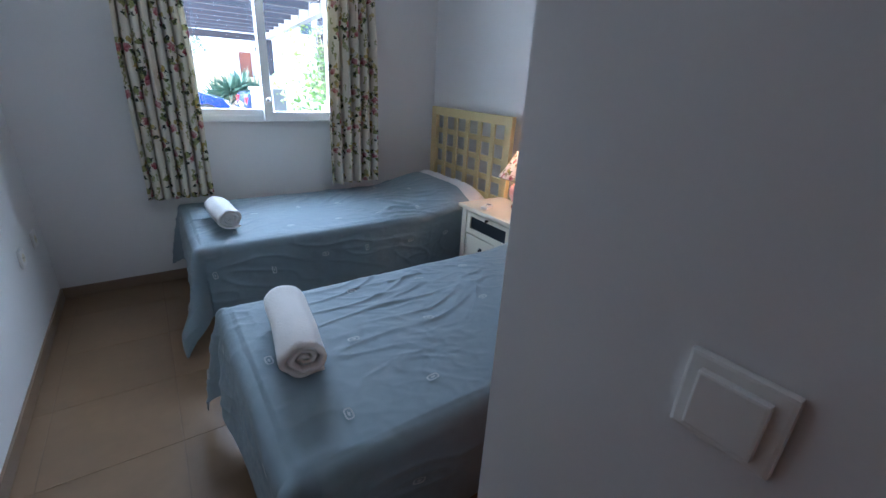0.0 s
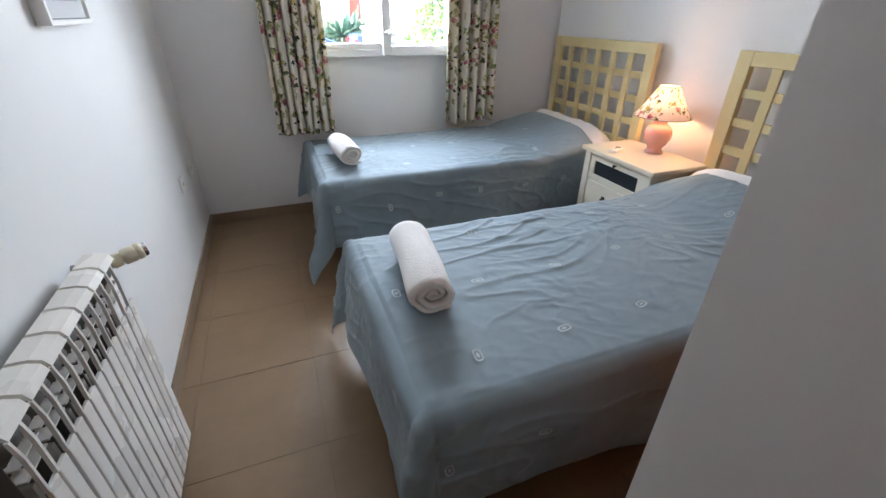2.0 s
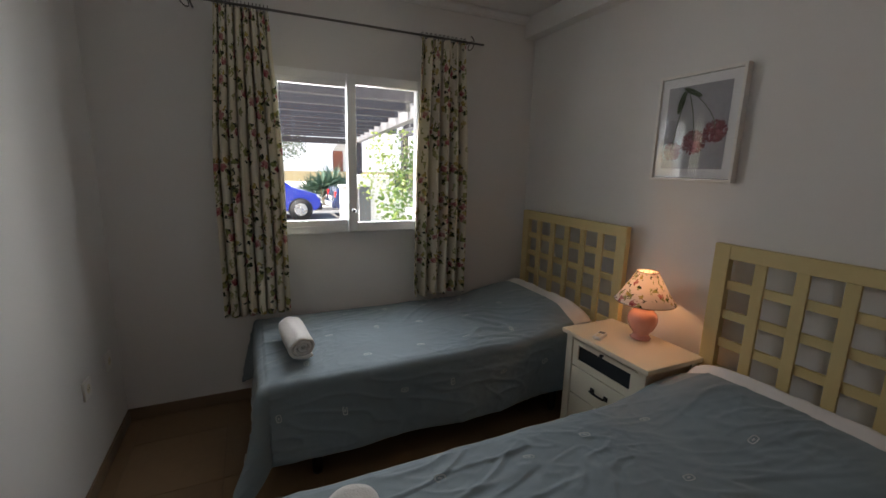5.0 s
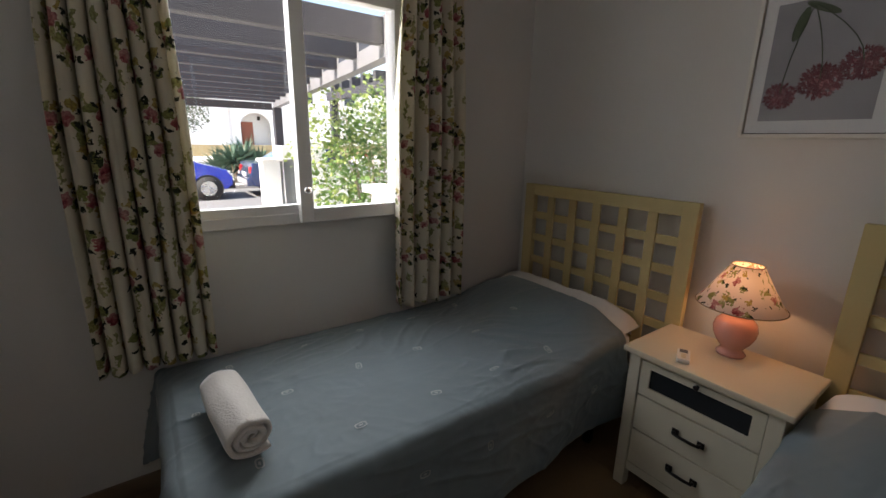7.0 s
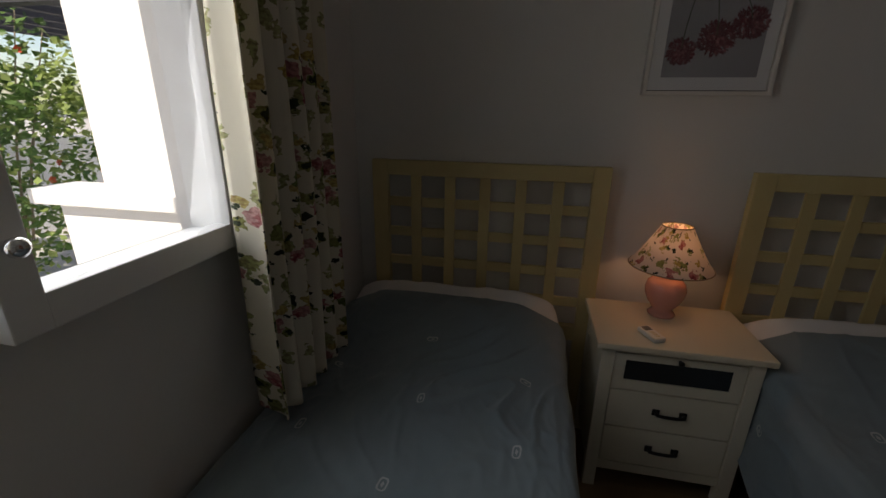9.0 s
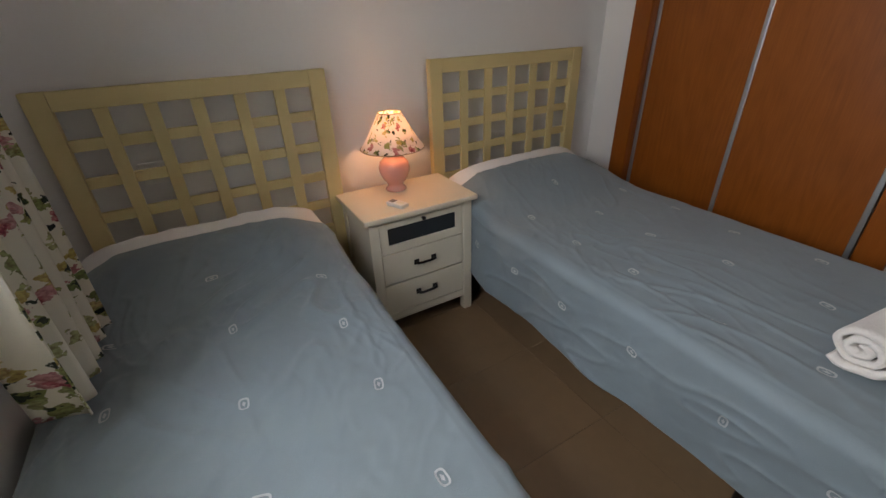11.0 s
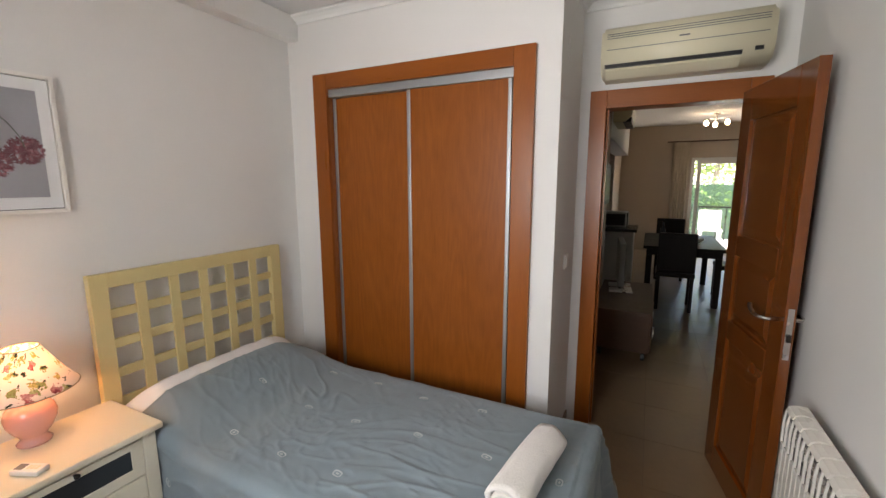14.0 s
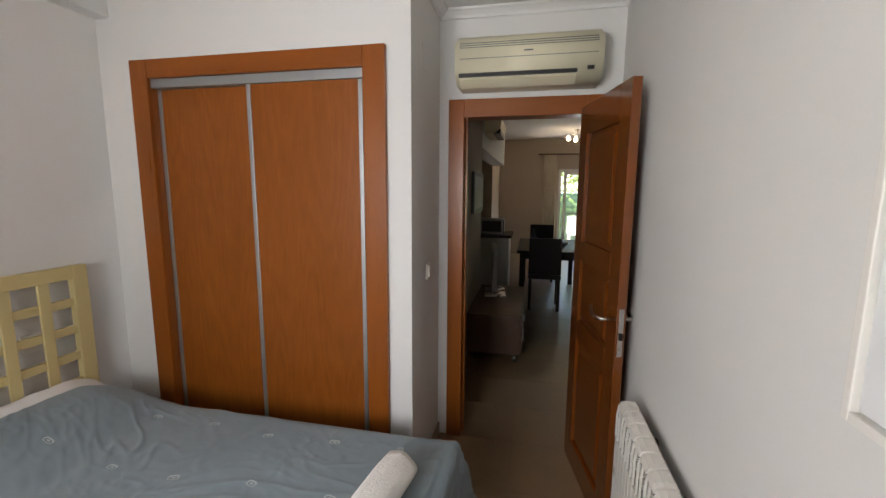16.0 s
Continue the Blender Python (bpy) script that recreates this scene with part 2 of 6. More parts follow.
M_WALL = mat("white_wall_paint", (0.76, 0.745, 0.72), 0.85, vary=0.03, scale=2.5, fine=160, bump=0.05)
# one even beige for all living room walls, darker than the bedroom white
M_LIVWALL = mat("beige_living_room_wall", (0.50, 0.42, 0.34), 0.85, vary=0.03, scale=2.5, fine=160, bump=0.06)
M_CEIL = mat("ceiling_paint", (0.80, 0.79, 0.77), 0.9, vary=0.02, scale=2.0, fine=120, bump=0.05)
M_OUTWALL = mat("white_render", (0.80, 0.79, 0.77), 0.9, vary=0.04, scale=1.2, fine=60, bump=0.3)
M_TILE = mat("beige_floor_tile", (0.245, 0.156, 0.084), 0.35, vary=0.14, scale=5.5, fine=24, bump=0.0, per_piece=0.06, world=True)
M_GROUT = mat("grout", (0.20, 0.135, 0.085), 0.9, vary=0.1)
M_SKIRT = mat("baseboard_tile", (0.24, 0.165, 0.105), 0.35, vary=0.1, scale=6)
M_WOOD = veneer("cherry_veneer", (0.34, 0.098, 0.013), (0.145, 0.035, 0.005))
M_TRIM = mat("cherry_trim", (0.33, 0.092, 0.012), 0.32, vary=0.10, scale=3, fine=55, bump=0.04, stretch=(5, 5, 0.40), dark=(0.16, 0.040, 0.005), spec=0.35)
M_TRIMX = mat("cherry_trim_lying", (0.33, 0.092, 0.012), 0.32, vary=0.10, scale=3, fine=55, bump=0.04, stretch=(0.40, 5, 5), dark=(0.16, 0.040, 0.005), spec=0.35)
M_DOOR = mat("varnished_door_wood", (0.22, 0.060, 0.010), 0.20, vary=0.10, scale=3, fine=55, bump=0.03, stretch=(5, 5, 0.40), dark=(0.10, 0.025, 0.004), coat=0.9, spec=0.3)
M_ALU = mat("brushed_aluminium", (0.40, 0.41, 0.41), 0.45, 0.85, vary=0.06, scale=4, stretch=(8, 8, 0.4), bump=0.03)
M_STEEL = mat("satin_steel", (0.60, 0.58, 0.55), 0.28, 1.0, vary=0.05)
M_CHROME = mat("chrome", (0.8, 0.8, 0.8), 0.14, 1.0, vary=0.03, bump=0.0)
M_YELLOW = mat("pale_yellow_paint", (0.64, 0.52, 0.25), 0.5, vary=0.04, scale=4, fine=70, bump=0.05, stretch=(3, 3, 0.6))
M_CREAM = mat("cream_paint", (0.74, 0.68, 0.54), 0.42, vary=0.03, scale=4, fine=70, bump=0.03)
M_CREAMTOP = mat("cream_table_top", (0.74, 0.66, 0.50), 0.36, vary=0.03, scale=4, fine=70, bump=0.02)
M_SPREAD = mat("blue_grey_bedspread", (0.210, 0.263, 0.288), 0.72, vary=0.12, scale=6, fine=420, bump=0.25, sheen=0.2, crease=0.5)
M_MOTIF = mat("white_embroidery", (0.50, 0.52, 0.53), 0.85, vary=0.08, fine=300, bump=0.4)
M_SHEET = mat("white_pillow_cotton", (0.80, 0.77, 0.74), 0.85, vary=0.03, scale=9, fine=200, bump=0.2)
M_TOWEL = mat("white_terry_towel", (0.76, 0.72, 0.67), 0.95, vary=0.08, scale=14, fine=150, bump=1.0, sheen=0.4)
M_BASE = mat("dark_bed_base_fabric", (0.025, 0.022, 0.02), 0.85, vary=0.15, fine=200)
M_BLACK = mat("black_metal", (0.02, 0.017, 0.015), 0.4, 0.6, vary=0.1)
M_DARKPLASTIC = mat("black_plastic", (0.015, 0.015, 0.016), 0.35, vary=0.1)
M_PLASTIC = mat("white_plastic", (0.80, 0.78, 0.73), 0.35, vary=0.02, bump=0.02)
M_AC = mat("aged_ivory_plastic", (0.74, 0.68, 0.50), 0.42, vary=0.03, scale=3, bump=0.02)
M_RAD = mat("white_radiator_enamel", (0.78, 0.74, 0.67), 0.28, vary=0.02, bump=0.01)
# dark grey standing for the shade inside and behind the white radiator
M_RAD_SHADED = mat("radiator_shade_grey", (0.11, 0.10, 0.085), 0.5, vary=0.05)
M_PVC = mat("white_window_frame", (0.80, 0.80, 0.79), 0.38, vary=0.02, bump=0.02)
M_PINK = mat("pink_glazed_ceramic", (0.76, 0.36, 0.30), 0.16, vary=0.03, bump=0.0, coat=0.6)
M_PICWHITE = mat("white_picture_frame", (0.80, 0.77, 0.72), 0.35, vary=0.02, bump=0.03)
M_MAT = mat("picture_mount_card", (0.80, 0.80, 0.80), 0.9, vary=0.01, fine=300, bump=0.05)
M_PHOTO = mat("grey_lilac_photo", (0.37, 0.365, 0.395), 0.6, vary=0.22, scale=3.5, bump=0.0)
M_PETAL = mat("printed_pink_petal", (0.17, 0.036, 0.050), 0.7, vary=0.45, scale=45, fine=180, bump=0.0)
M_PETAL_PALE = mat("printed_pale_petal", (0.46, 0.19, 0.21), 0.7, vary=0.45, scale=45, fine=180, bump=0.0)
M_POT = mat("printed_green_grey_pot", (0.085, 0.135, 0.120), 0.7, vary=0.2, scale=14, bump=0.0)
M_PALEPINK = mat("printed_pale_pink_rosette", (0.52, 0.36, 0.36), 0.7, vary=0.3, scale=50, bump=0.0)
M_PSTEM = mat("printed_green_stem", (0.07, 0.10, 0.05), 0.7, vary=0.2, bump=0.0)
M_CURTAIN = floral("floral_curtain_cotton", (0.74, 0.69, 0.56), 8.0, 0.95, 0.20)
M_SHADE = floral("floral_lampshade", (0.80, 0.68, 0.60), 9.5, 0.80, 0.20)
M_IRON = mat("grey_wrought_iron", (0.16, 0.15, 0.14), 0.5, 0.7, vary=0.2)
M_GLASS = glass("window_glass")
M_PICGLASS = glass("picture_glass")
M_SMOKE = mat("smoky_drawer_glass", (0.03, 0.035, 0.04), 0.12, vary=0.1, bump=0.0)
M_BLACKWOOD = mat("dark_brown_dining_wood", (0.014, 0.009, 0.007), 0.45, vary=0.2, stretch=(5, 5, 0.5), spec=0.15)
M_BENCH = mat("brown_tv_bench_wood", (0.085, 0.038, 0.018), 0.4, vary=0.15, stretch=(0.6, 5, 5))
M_COUNTER = mat("dark_stone_worktop", (0.05, 0.045, 0.045), 0.25, vary=0.3, scale=60)
M_KITCHEN = mat("white_kitchen_front", (0.74, 0.73, 0.72), 0.4, vary=0.02)
M_GREYWOOD = mat("dark_stained_pergola_beam", (0.045, 0.043, 0.05), 0.7, vary=0.25, scale=5, stretch=(0.4, 5, 5))
# weathered white wood, its colour greyed further to stand for shade
M_WHITEWOOD = mat("weathered_white_wood_shade_grey", (0.20, 0.20, 0.21), 0.8, vary=0.12, scale=8)
M_LEAF = mat("hibiscus_leaf", (0.15, 0.26, 0.07), 0.45, vary=0.35, scale=6, fine=30, bump=0.1, thin=0.4)
M_LEAFY = mat("young_yellow_green_leaf", (0.34, 0.43, 0.13), 0.45, vary=0.3, scale=6, fine=30, bump=0.1, thin=0.4)
M_AGAVE = mat("yucca_leaf", (0.09, 0.16, 0.10), 0.5, vary=0.3, scale=5)
M_OLIVE = mat("olive_leaf", (0.11, 0.14, 0.08), 0.6, vary=0.3, scale=5)
M_STEM = mat("woody_stem", (0.34, 0.26, 0.18), 0.8, vary=0.25, scale=15)
M_FLOWER = mat("orange_red_hibiscus", (0.75, 0.12, 0.05), 0.6, vary=0.2)
M_GROUND = mat("light_concrete_ground", (0.50, 0.47, 0.43), 0.9, vary=0.12, scale=1.2, fine=25, bump=0.3)
M_ROAD = mat("worn_asphalt", (0.17, 0.17, 0.17), 0.85, vary=0.2, scale=0.8, fine=60, bump=0.4)
M_KERB = mat("concrete_kerb", (0.42, 0.40, 0.37), 0.85, vary=0.12)
M_BLUECAR = mat("bright_blue_car_paint", (0.010, 0.035, 0.42), 0.22, 0.2, vary=0.05, bump=0.0, coat=1.0)
M_NAVYCAR = mat("dark_blue_car_paint", (0.035, 0.055, 0.14), 0.22, 0.3, vary=0.05, bump=0.0, coat=1.0)
M_TYRE = mat("black_rubber", (0.02, 0.02, 0.02), 0.8, vary=0.1)
M_CARGLASS = mat("dark_car_glass", (0.03, 0.04, 0.05), 0.06, vary=0.05, bump=0.0)
M_REDLIGHT = mat("red_tail_light", (0.55, 0.02, 0.02), 0.15, vary=0.1, bump=0.0)
M_CLEARLIGHT = mat("clear_head_light", (0.65, 0.67, 0.70), 0.12, 0.3, vary=0.1, bump=0.0)
M_ROOF = mat("clay_roof_tile", (0.42, 0.26, 0.17), 0.85, vary=0.25, scale=2)
M_REDDOOR = mat("red_brown_house_door", (0.30, 0.085, 0.045), 0.5, vary=0.15)
M_OCHRE = mat("ochre_dado", (0.42, 0.33, 0.18), 0.9, vary=0.1)
M_METER = mat("grey_meter_door", (0.15, 0.16, 0.17), 0.5, 0.3, vary=0.1)
M_BULB = glow("lit_bulb", (1.0, 0.78, 0.50), 3.0)
M_TVGREY = mat("silver_grey_plastic", (0.34, 0.34, 0.34), 0.35, 0.2, vary=0.04)
M_CURT2 = mat("plain_beige_curtain", (0.66, 0.58, 0.47), 0.9, vary=0.06, fine=200)


# ---- building helpers ----
def box(bm, x0, x1, y0, y1, z0, z1, bevel=0.0, seg=2):
    vs = [bm.verts.new(c) for c in ((x0, y0, z0), (x1, y0, z0), (x1, y1, z0), (x0, y1, z0), (x0, y0, z1), (x1, y0, z1), (x1, y1, z1), (x0, y1, z1))]
    fs = [bm.faces.new([vs[i] for i in q]) for q in ((3, 2, 1, 0), (4, 5, 6, 7), (0, 1, 5, 4), (1, 2, 6, 5), (2, 3, 7, 6), (3, 0, 4, 7))]
    if bevel:
        es = {e for f in fs for e in f.edges}
        bmesh.ops.bevel(bm, geom=list(es), offset=bevel, segments=seg, affect="EDGES", profile=0.6)
    return bm


def boxes(*rows, bevel=0.0):
    bm = bmesh.new()
    for r in rows:
        box(bm, *r, bevel=bevel)
    return bm


def prism(bm, outline, a0, a1, axis="y"):
    """Extrudes a closed outline of (u, w) pairs from a0 to a1 along x, y or z."""
    def at(u, w, a):
        return (a, u, w) if axis == "x" else (u, a, w) if axis == "y" else (u, w, a)
    lo = [bm.verts.new(at(u, w, a0)) for u, w in outline]
    hi = [bm.verts.new(at(u, w, a1)) for u, w in outline]
    k = len(outline)
    bm.faces.new(lo)
    bm.faces.new(hi[::-1])
    for i in range(k):
        bm.faces.new((lo[i], hi[i], hi[(i + 1) % k], lo[(i + 1) % k]))
    bmesh.ops.recalc_face_normals(bm, faces=bm.faces[:])
    return bm


def lathe(bm, profile, seg=32, centre=(0, 0, 0)):
    rings = []
    for r, z in profile:
        rings.append([bm.verts.new((centre[0] + r * math.cos(a), centre[1] + r * math.sin(a), centre[2] + z)) for a in (2 * math.pi * k / seg for k in range(seg))])
    for a, b in zip(rings, rings[1:]):
        for k in range(seg):
            bm.faces.new((a[k], a[(k + 1) % seg], b[(k + 1) % seg], b[k]))
    return bm


def tube(bm, pts, r, seg=8, taper=1.0, caps=True):
    pts = [Vector(p) for p in pts]
    rings = []
    for i, p in enumerate(pts):
        d = (pts[min(i + 1, len(pts) - 1)] - pts[max(i - 1, 0)]).normalized()
        q = d.to_track_quat("Z", "Y")
        rr = r * (1 + (taper - 1) * i / max(1, len(pts) - 1))
        rings.append([bm.verts.new(p + q @ Vector((rr * math.cos(a), rr * math.sin(a), 0))) for a in (2 * math.pi * k / seg for k in range(seg))])
    for a, b in zip(rings, rings[1:]):
        for k in range(seg):
            bm.faces.new((a[k], a[(k + 1) % seg], b[(k + 1) % seg], b[k]))
    if caps:
        bm.faces.new(rings[0][::-1])
        bm.faces.new(rings[-1])
    return bm


def mesh_of(name, bm, material, smooth=False):
    me = bpy.data.meshes.new(name)
    bm.normal_update()
    bm.to_mesh(me)
    bm.free()
    me.materials.append(material)
    if smooth:
        me.polygons.foreach_set("use_smooth", [True] * len(me.polygons))
    return me


def part(name, bm, material, parent, label="", smooth=False):
    o = new(name, mesh_of(name, bm, material, smooth))
    o.parent = parent
    return tagged(o, label=label)


def thing(name, label, category, place=None, group=""):
    o = new(name)
    o.empty_display_size = 0.1
    if place is not None:
        o.matrix_basis = place
    return tagged(o, label, category, group)


def solid(name, bm, material, label, category, place=None, smooth=False, group="", kind=""):
    o = new(name, mesh_of(name, bm, material, smooth))
    if place is not None:
        o.matrix_basis = place
    return tagged(o, label, category, group, kind)


def structure(name, bm, material, label, category, place=None, smooth=False):
    return solid(name, bm, material, label, category, place, smooth, kind="structure")


# ---- the bedroom's shell ----
XE, YN, YW, YD, XB, ZC, XW = 2.115, 3.115, 0.310, -0.283, 0.411, 2.575, -0.590
LC = 2.760
WEST = pose(XW, YD, 0)
WX0, WX1, WZ0, WZ1 = 0.215, 1.235, 1.067, 2.050

structure("wall_north", boxes((-0.78, WX0, YN, YN + 0.14, 0, ZC), (WX1, 2.35, YN, YN + 0.14, 0, ZC), (WX0, WX1, YN, YN + 0.14, 0, WZ0), (WX0, WX1, YN, YN + 0.14, WZ1, ZC)), M_WALL, "white painted plaster wall with a sliding window", "wall")
structure("wall_east", boxes((XE, XE + 0.25, YD - 0.2, YN, 0, ZC)), M_WALL, "white painted plaster wall behind the beds", "wall")
structure("wall_west", boxes((-0.2, 0, 0.0, YN - YD, 0, ZC)), M_WALL, "white painted plaster wall with a radiator", "wall", WEST)
WO0, WO1, WOZ = 0.612, 1.806, 2.14
structure("wall_wardrobe", boxes((XB, WO0, YW - 0.09, YW, 0, ZC), (WO1, XE, YW - 0.09, YW, 0, ZC), (WO0, WO1, YW - 0.09, YW, WOZ, ZC)), M_WALL, "white painted wall round the built-in wardrobe", "wall")
structure("wall_wardrobe_side", boxes((XB, XB + 0.09, YD - 0.12, YW - 0.09, 0, ZC)), M_WALL, "white painted side wall of the built-in wardrobe", "wall")
structure("wall_wardrobe_back", boxes((XB + 0.09, XE, YD - 0.12, YD, 0, ZC)), M_WALL, "plain wall behind the wardrobe", "wall")
DO0, DO1, DOZ = -0.415, 0.263, 1.990
structure("wall_door", boxes((-0.78, DO0 - 0.02, YD - 0.12, YD, 0, ZC), (DO1 + 0.02, XB, YD - 0.12, YD, 0, ZC), (DO0 - 0.02, DO1 + 0.02, YD - 0.12, YD, DOZ + 0.02, ZC)), M_WALL, "white painted wall over the bedroom door", "wall")
structure("ceiling", boxes((-0.78, 2.6, YD - 0.12, YN + 0.25, ZC, ZC + 0.2)), M_CEIL, "white painted flat ceiling", "ceiling")
structure("ceiling_living", boxes((-3.6, 2.6, -8.5, YD - 0.121, LC, LC + 0.2), (-3.6, -0.781, YD - 0.121, YD + 0.1, LC, LC + 0.2)), M_CEIL, "white painted living room ceiling", "ceiling")
structure("ceiling_beam", boxes((2.022, XE, YW, YN, 2.436, ZC - 0.003), bevel=0.004), M_WALL, "white plaster beam under the ceiling", "beam")


def cornice(name, length, place):
    bm = bmesh.new()
    prism(bm, [(0, 0), (0, -0.045), (0.012, -0.045), (0.02, -0.03), (0.04, -0.018), (0.055, -0.012), (0.055, 0)], 0, length, "x")
    return structure(name, bm, M_CEIL, "white moulded plaster cornice", "cornice", place)


cornice("trim_north", 2.602, pose(2.020, YN, ZC - 0.004, 0, 0, 180))
cornice("trim_west", 3.42, pose(XW, YD, ZC - 0.0055, 0, 0, 90) @ Matrix.Diagonal((1, -1, 1, 1)))
cornice("trim_door", 0.99, pose(XW, YD, ZC - 0.004))
cornice("trim_wardrobe", 1.609, pose(XB, YW, ZC - 0.004))
cornice("trim_wardrobe_side", 0.66, pose(XB, YW + 0.03, ZC - 0.006, 0, 0, -90) @ Matrix.Diagonal((1, -1, 1, 1)))

structure("baseboard_north", boxes((XW, XE, YN - 0.011, YN, 0.002, 0.075), bevel=0.002), M_SKIRT, "beige tile baseboard", "baseboard")
structure("baseboard_west", boxes((0, 0.011, 0.0, YN - YD - 0.011, 0.002, 0.075), bevel=0.002), M_SKIRT, "beige tile baseboard", "baseboard", WEST)
structure("baseboard_east", boxes((XE - 0.011, XE, YW, YN - 0.011, 0.002, 0.075), bevel=0.002), M_SKIRT, "beige tile baseboard", "baseboard")
structure("baseboard_side", boxes((XB - 0.011, XB, YD, YW + 0.011, 0.002, 0.075), bevel=0.002), M_SKIRT, "beige tile baseboard", "baseboard")
structure("baseboard_wardrobe", boxes((XB, 0.5255, YW, YW + 0.011, 0.002, 0.075), bevel=0.002), M_SKIRT, "beige tile baseboard", "baseboard")

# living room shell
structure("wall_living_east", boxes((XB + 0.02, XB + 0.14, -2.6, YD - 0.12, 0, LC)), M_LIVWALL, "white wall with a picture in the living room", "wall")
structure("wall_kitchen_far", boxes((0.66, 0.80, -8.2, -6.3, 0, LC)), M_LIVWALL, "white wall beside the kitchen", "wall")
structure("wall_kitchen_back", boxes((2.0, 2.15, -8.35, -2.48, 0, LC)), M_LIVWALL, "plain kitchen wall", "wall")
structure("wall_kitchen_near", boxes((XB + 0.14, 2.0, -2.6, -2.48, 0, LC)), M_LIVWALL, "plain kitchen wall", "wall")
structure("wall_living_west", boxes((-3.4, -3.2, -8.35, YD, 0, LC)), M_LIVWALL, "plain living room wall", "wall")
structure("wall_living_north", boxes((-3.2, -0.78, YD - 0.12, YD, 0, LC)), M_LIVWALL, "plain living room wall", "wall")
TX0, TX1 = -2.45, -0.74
structure("wall_living_far", boxes((-3.2, TX0, -8.35, -8.2, 0, LC), (TX1, 2.0, -8.35, -8.2, 0, LC), (TX0, TX1, -8.35, -8.2, 2.06, LC)), M_LIVWALL, "beige living room wall with a terrace door", "wall")

# ---- window ----
win = tagged(new("window_1"), "white sliding window with two glazed sashes", "window", kind="structure")
part("window_frame", boxes((WX0, WX0 + 0.05, YN - 0.031, YN + 0.06, WZ0, WZ1), (WX1 - 0.05, WX1, YN - 0.031, YN + 0.06, WZ0, WZ1), (WX0 + 0.05, WX1 - 0.05, YN - 0.031, YN + 0.06, WZ0, WZ0 + 0.045), (WX0 + 0.05, WX1 - 0.05, YN - 0.031, YN + 0.06, WZ1 - 0.045, WZ1), bevel=0.003), M_PVC, win)
structure("window_sill", boxes((WX0 - 0.03, WX1 + 0.03, YN + 0.062, YN + 0.18, WZ0 - 0.04, WZ0 + 0.005), bevel=0.004), M_OUTWALL, "white outer window sill", "sill")


def sash(x0, x1, y0, y1, z0, z1, stile, rail, label):
    s = part("sash", boxes((x0, x0 + stile, y0, y1, z0, z1), (x1 - stile, x1, y0, y1, z0, z1), (x0 + stile, x1 - stile, y0, y1, z0, z0 + rail), (x0 + stile, x1 - stile, y0, y1, z1 - rail, z1), bevel=0.003), M_PVC, win, label)
    g = part("pane", boxes((x0 + stile, x1 - stile, (y0 + y1) / 2 - 0.003, (y0 + y1) / 2 + 0.003, z0 + rail, z1 - rail)), M_GLASS, s)
    g.visible_shadow = False
    return s


sash(WX0 + 0.052, 0.750, YN - 0.028, YN + 0.006, WZ0 + 0.03, WZ1 - 0.03, 0.045, 0.052, "outer sliding sash")
inner = sash(0.700, WX1 - 0.02, YN - 0.075, YN - 0.033, WZ0 + 0.008, WZ1 - 0.008, 0.055, 0.060, "inner sliding sash")
knob = bmesh.new()
lathe(knob, [(0.0, 0.032), (0.008, 0.031), (0.014, 0.026), (0.015, 0.019), (0.009, 0.012), (0.009, 0.0)], 20)
bmesh.ops.transform(knob, matrix=pose(0.726, YN - 0.075, 1.216, 90, 0, 0), verts=knob.verts[:])
part("knob", knob, M_CHROME, inner, "round chrome sash knob", True)

# ---- wardrobe ----
ward = thing("fitted_wardrobe", "built-in wardrobe with two sliding cherry wood doors", "wardrobe", pose(1.18, YW, 0))


def wbox(*r, bevel=0.002):
    bm = bmesh.new()
    return box(bm, r[0] - 1.18, r[1] - 1.18, r[2] - YW, r[3] - YW, r[4], r[5], bevel)


part("side_trim", wbox(1.795, 1.898, YW + 0.001, YW + 0.030, 0.0, 2.216, bevel=0.004), M_TRIM, ward)
part("side_trim", wbox(0.5255, 0.632, YW + 0.001, YW + 0.030, 0.0, 2.216, bevel=0.004), M_TRIM, ward)
part("head_trim", wbox(0.6325, 1.7945, YW + 0.001, YW + 0.029, 2.125, 2.216, bevel=0.004), M_TRIMX, ward)
part("inner_jamb", wbox(1.795, 1.805, YW - 0.088, YW + 0.001, 0.0, 2.125), M_TRIM, ward)
part("inner_jamb", wbox(0.613, 0.632, YW - 0.088, YW + 0.001, 0.0, 2.125), M_TRIM, ward)
part("top_track", wbox(0.6325, 1.7945, YW - 0.07, YW + 0.012, 2.080, 2.124), M_ALU, ward, "aluminium sliding track")
part("bottom_track", wbox(0.6325, 1.7945, YW - 0.07, YW + 0.0, 0.001, 0.012), M_ALU, ward)


def slider(x0, x1, y):
    d = part("sliding_door", wbox(x0 + 0.022, x1 - 0.022, y - 0.012, y, 0.014, 2.078, bevel=0.0), M_WOOD, ward, "cherry veneer sliding panel")
    for a, b in ((x0, x0 + 0.022), (x1 - 0.022, x1)):
        part("stile", wbox(a, b, y - 0.018, y + 0.006, 0.014, 2.078, bevel=0.004), M_ALU, d, "aluminium edge profile")
    return d


slider(1.215, 1.793, YW - 0.030)
slider(0.642, 1.246, YW + 0.002)

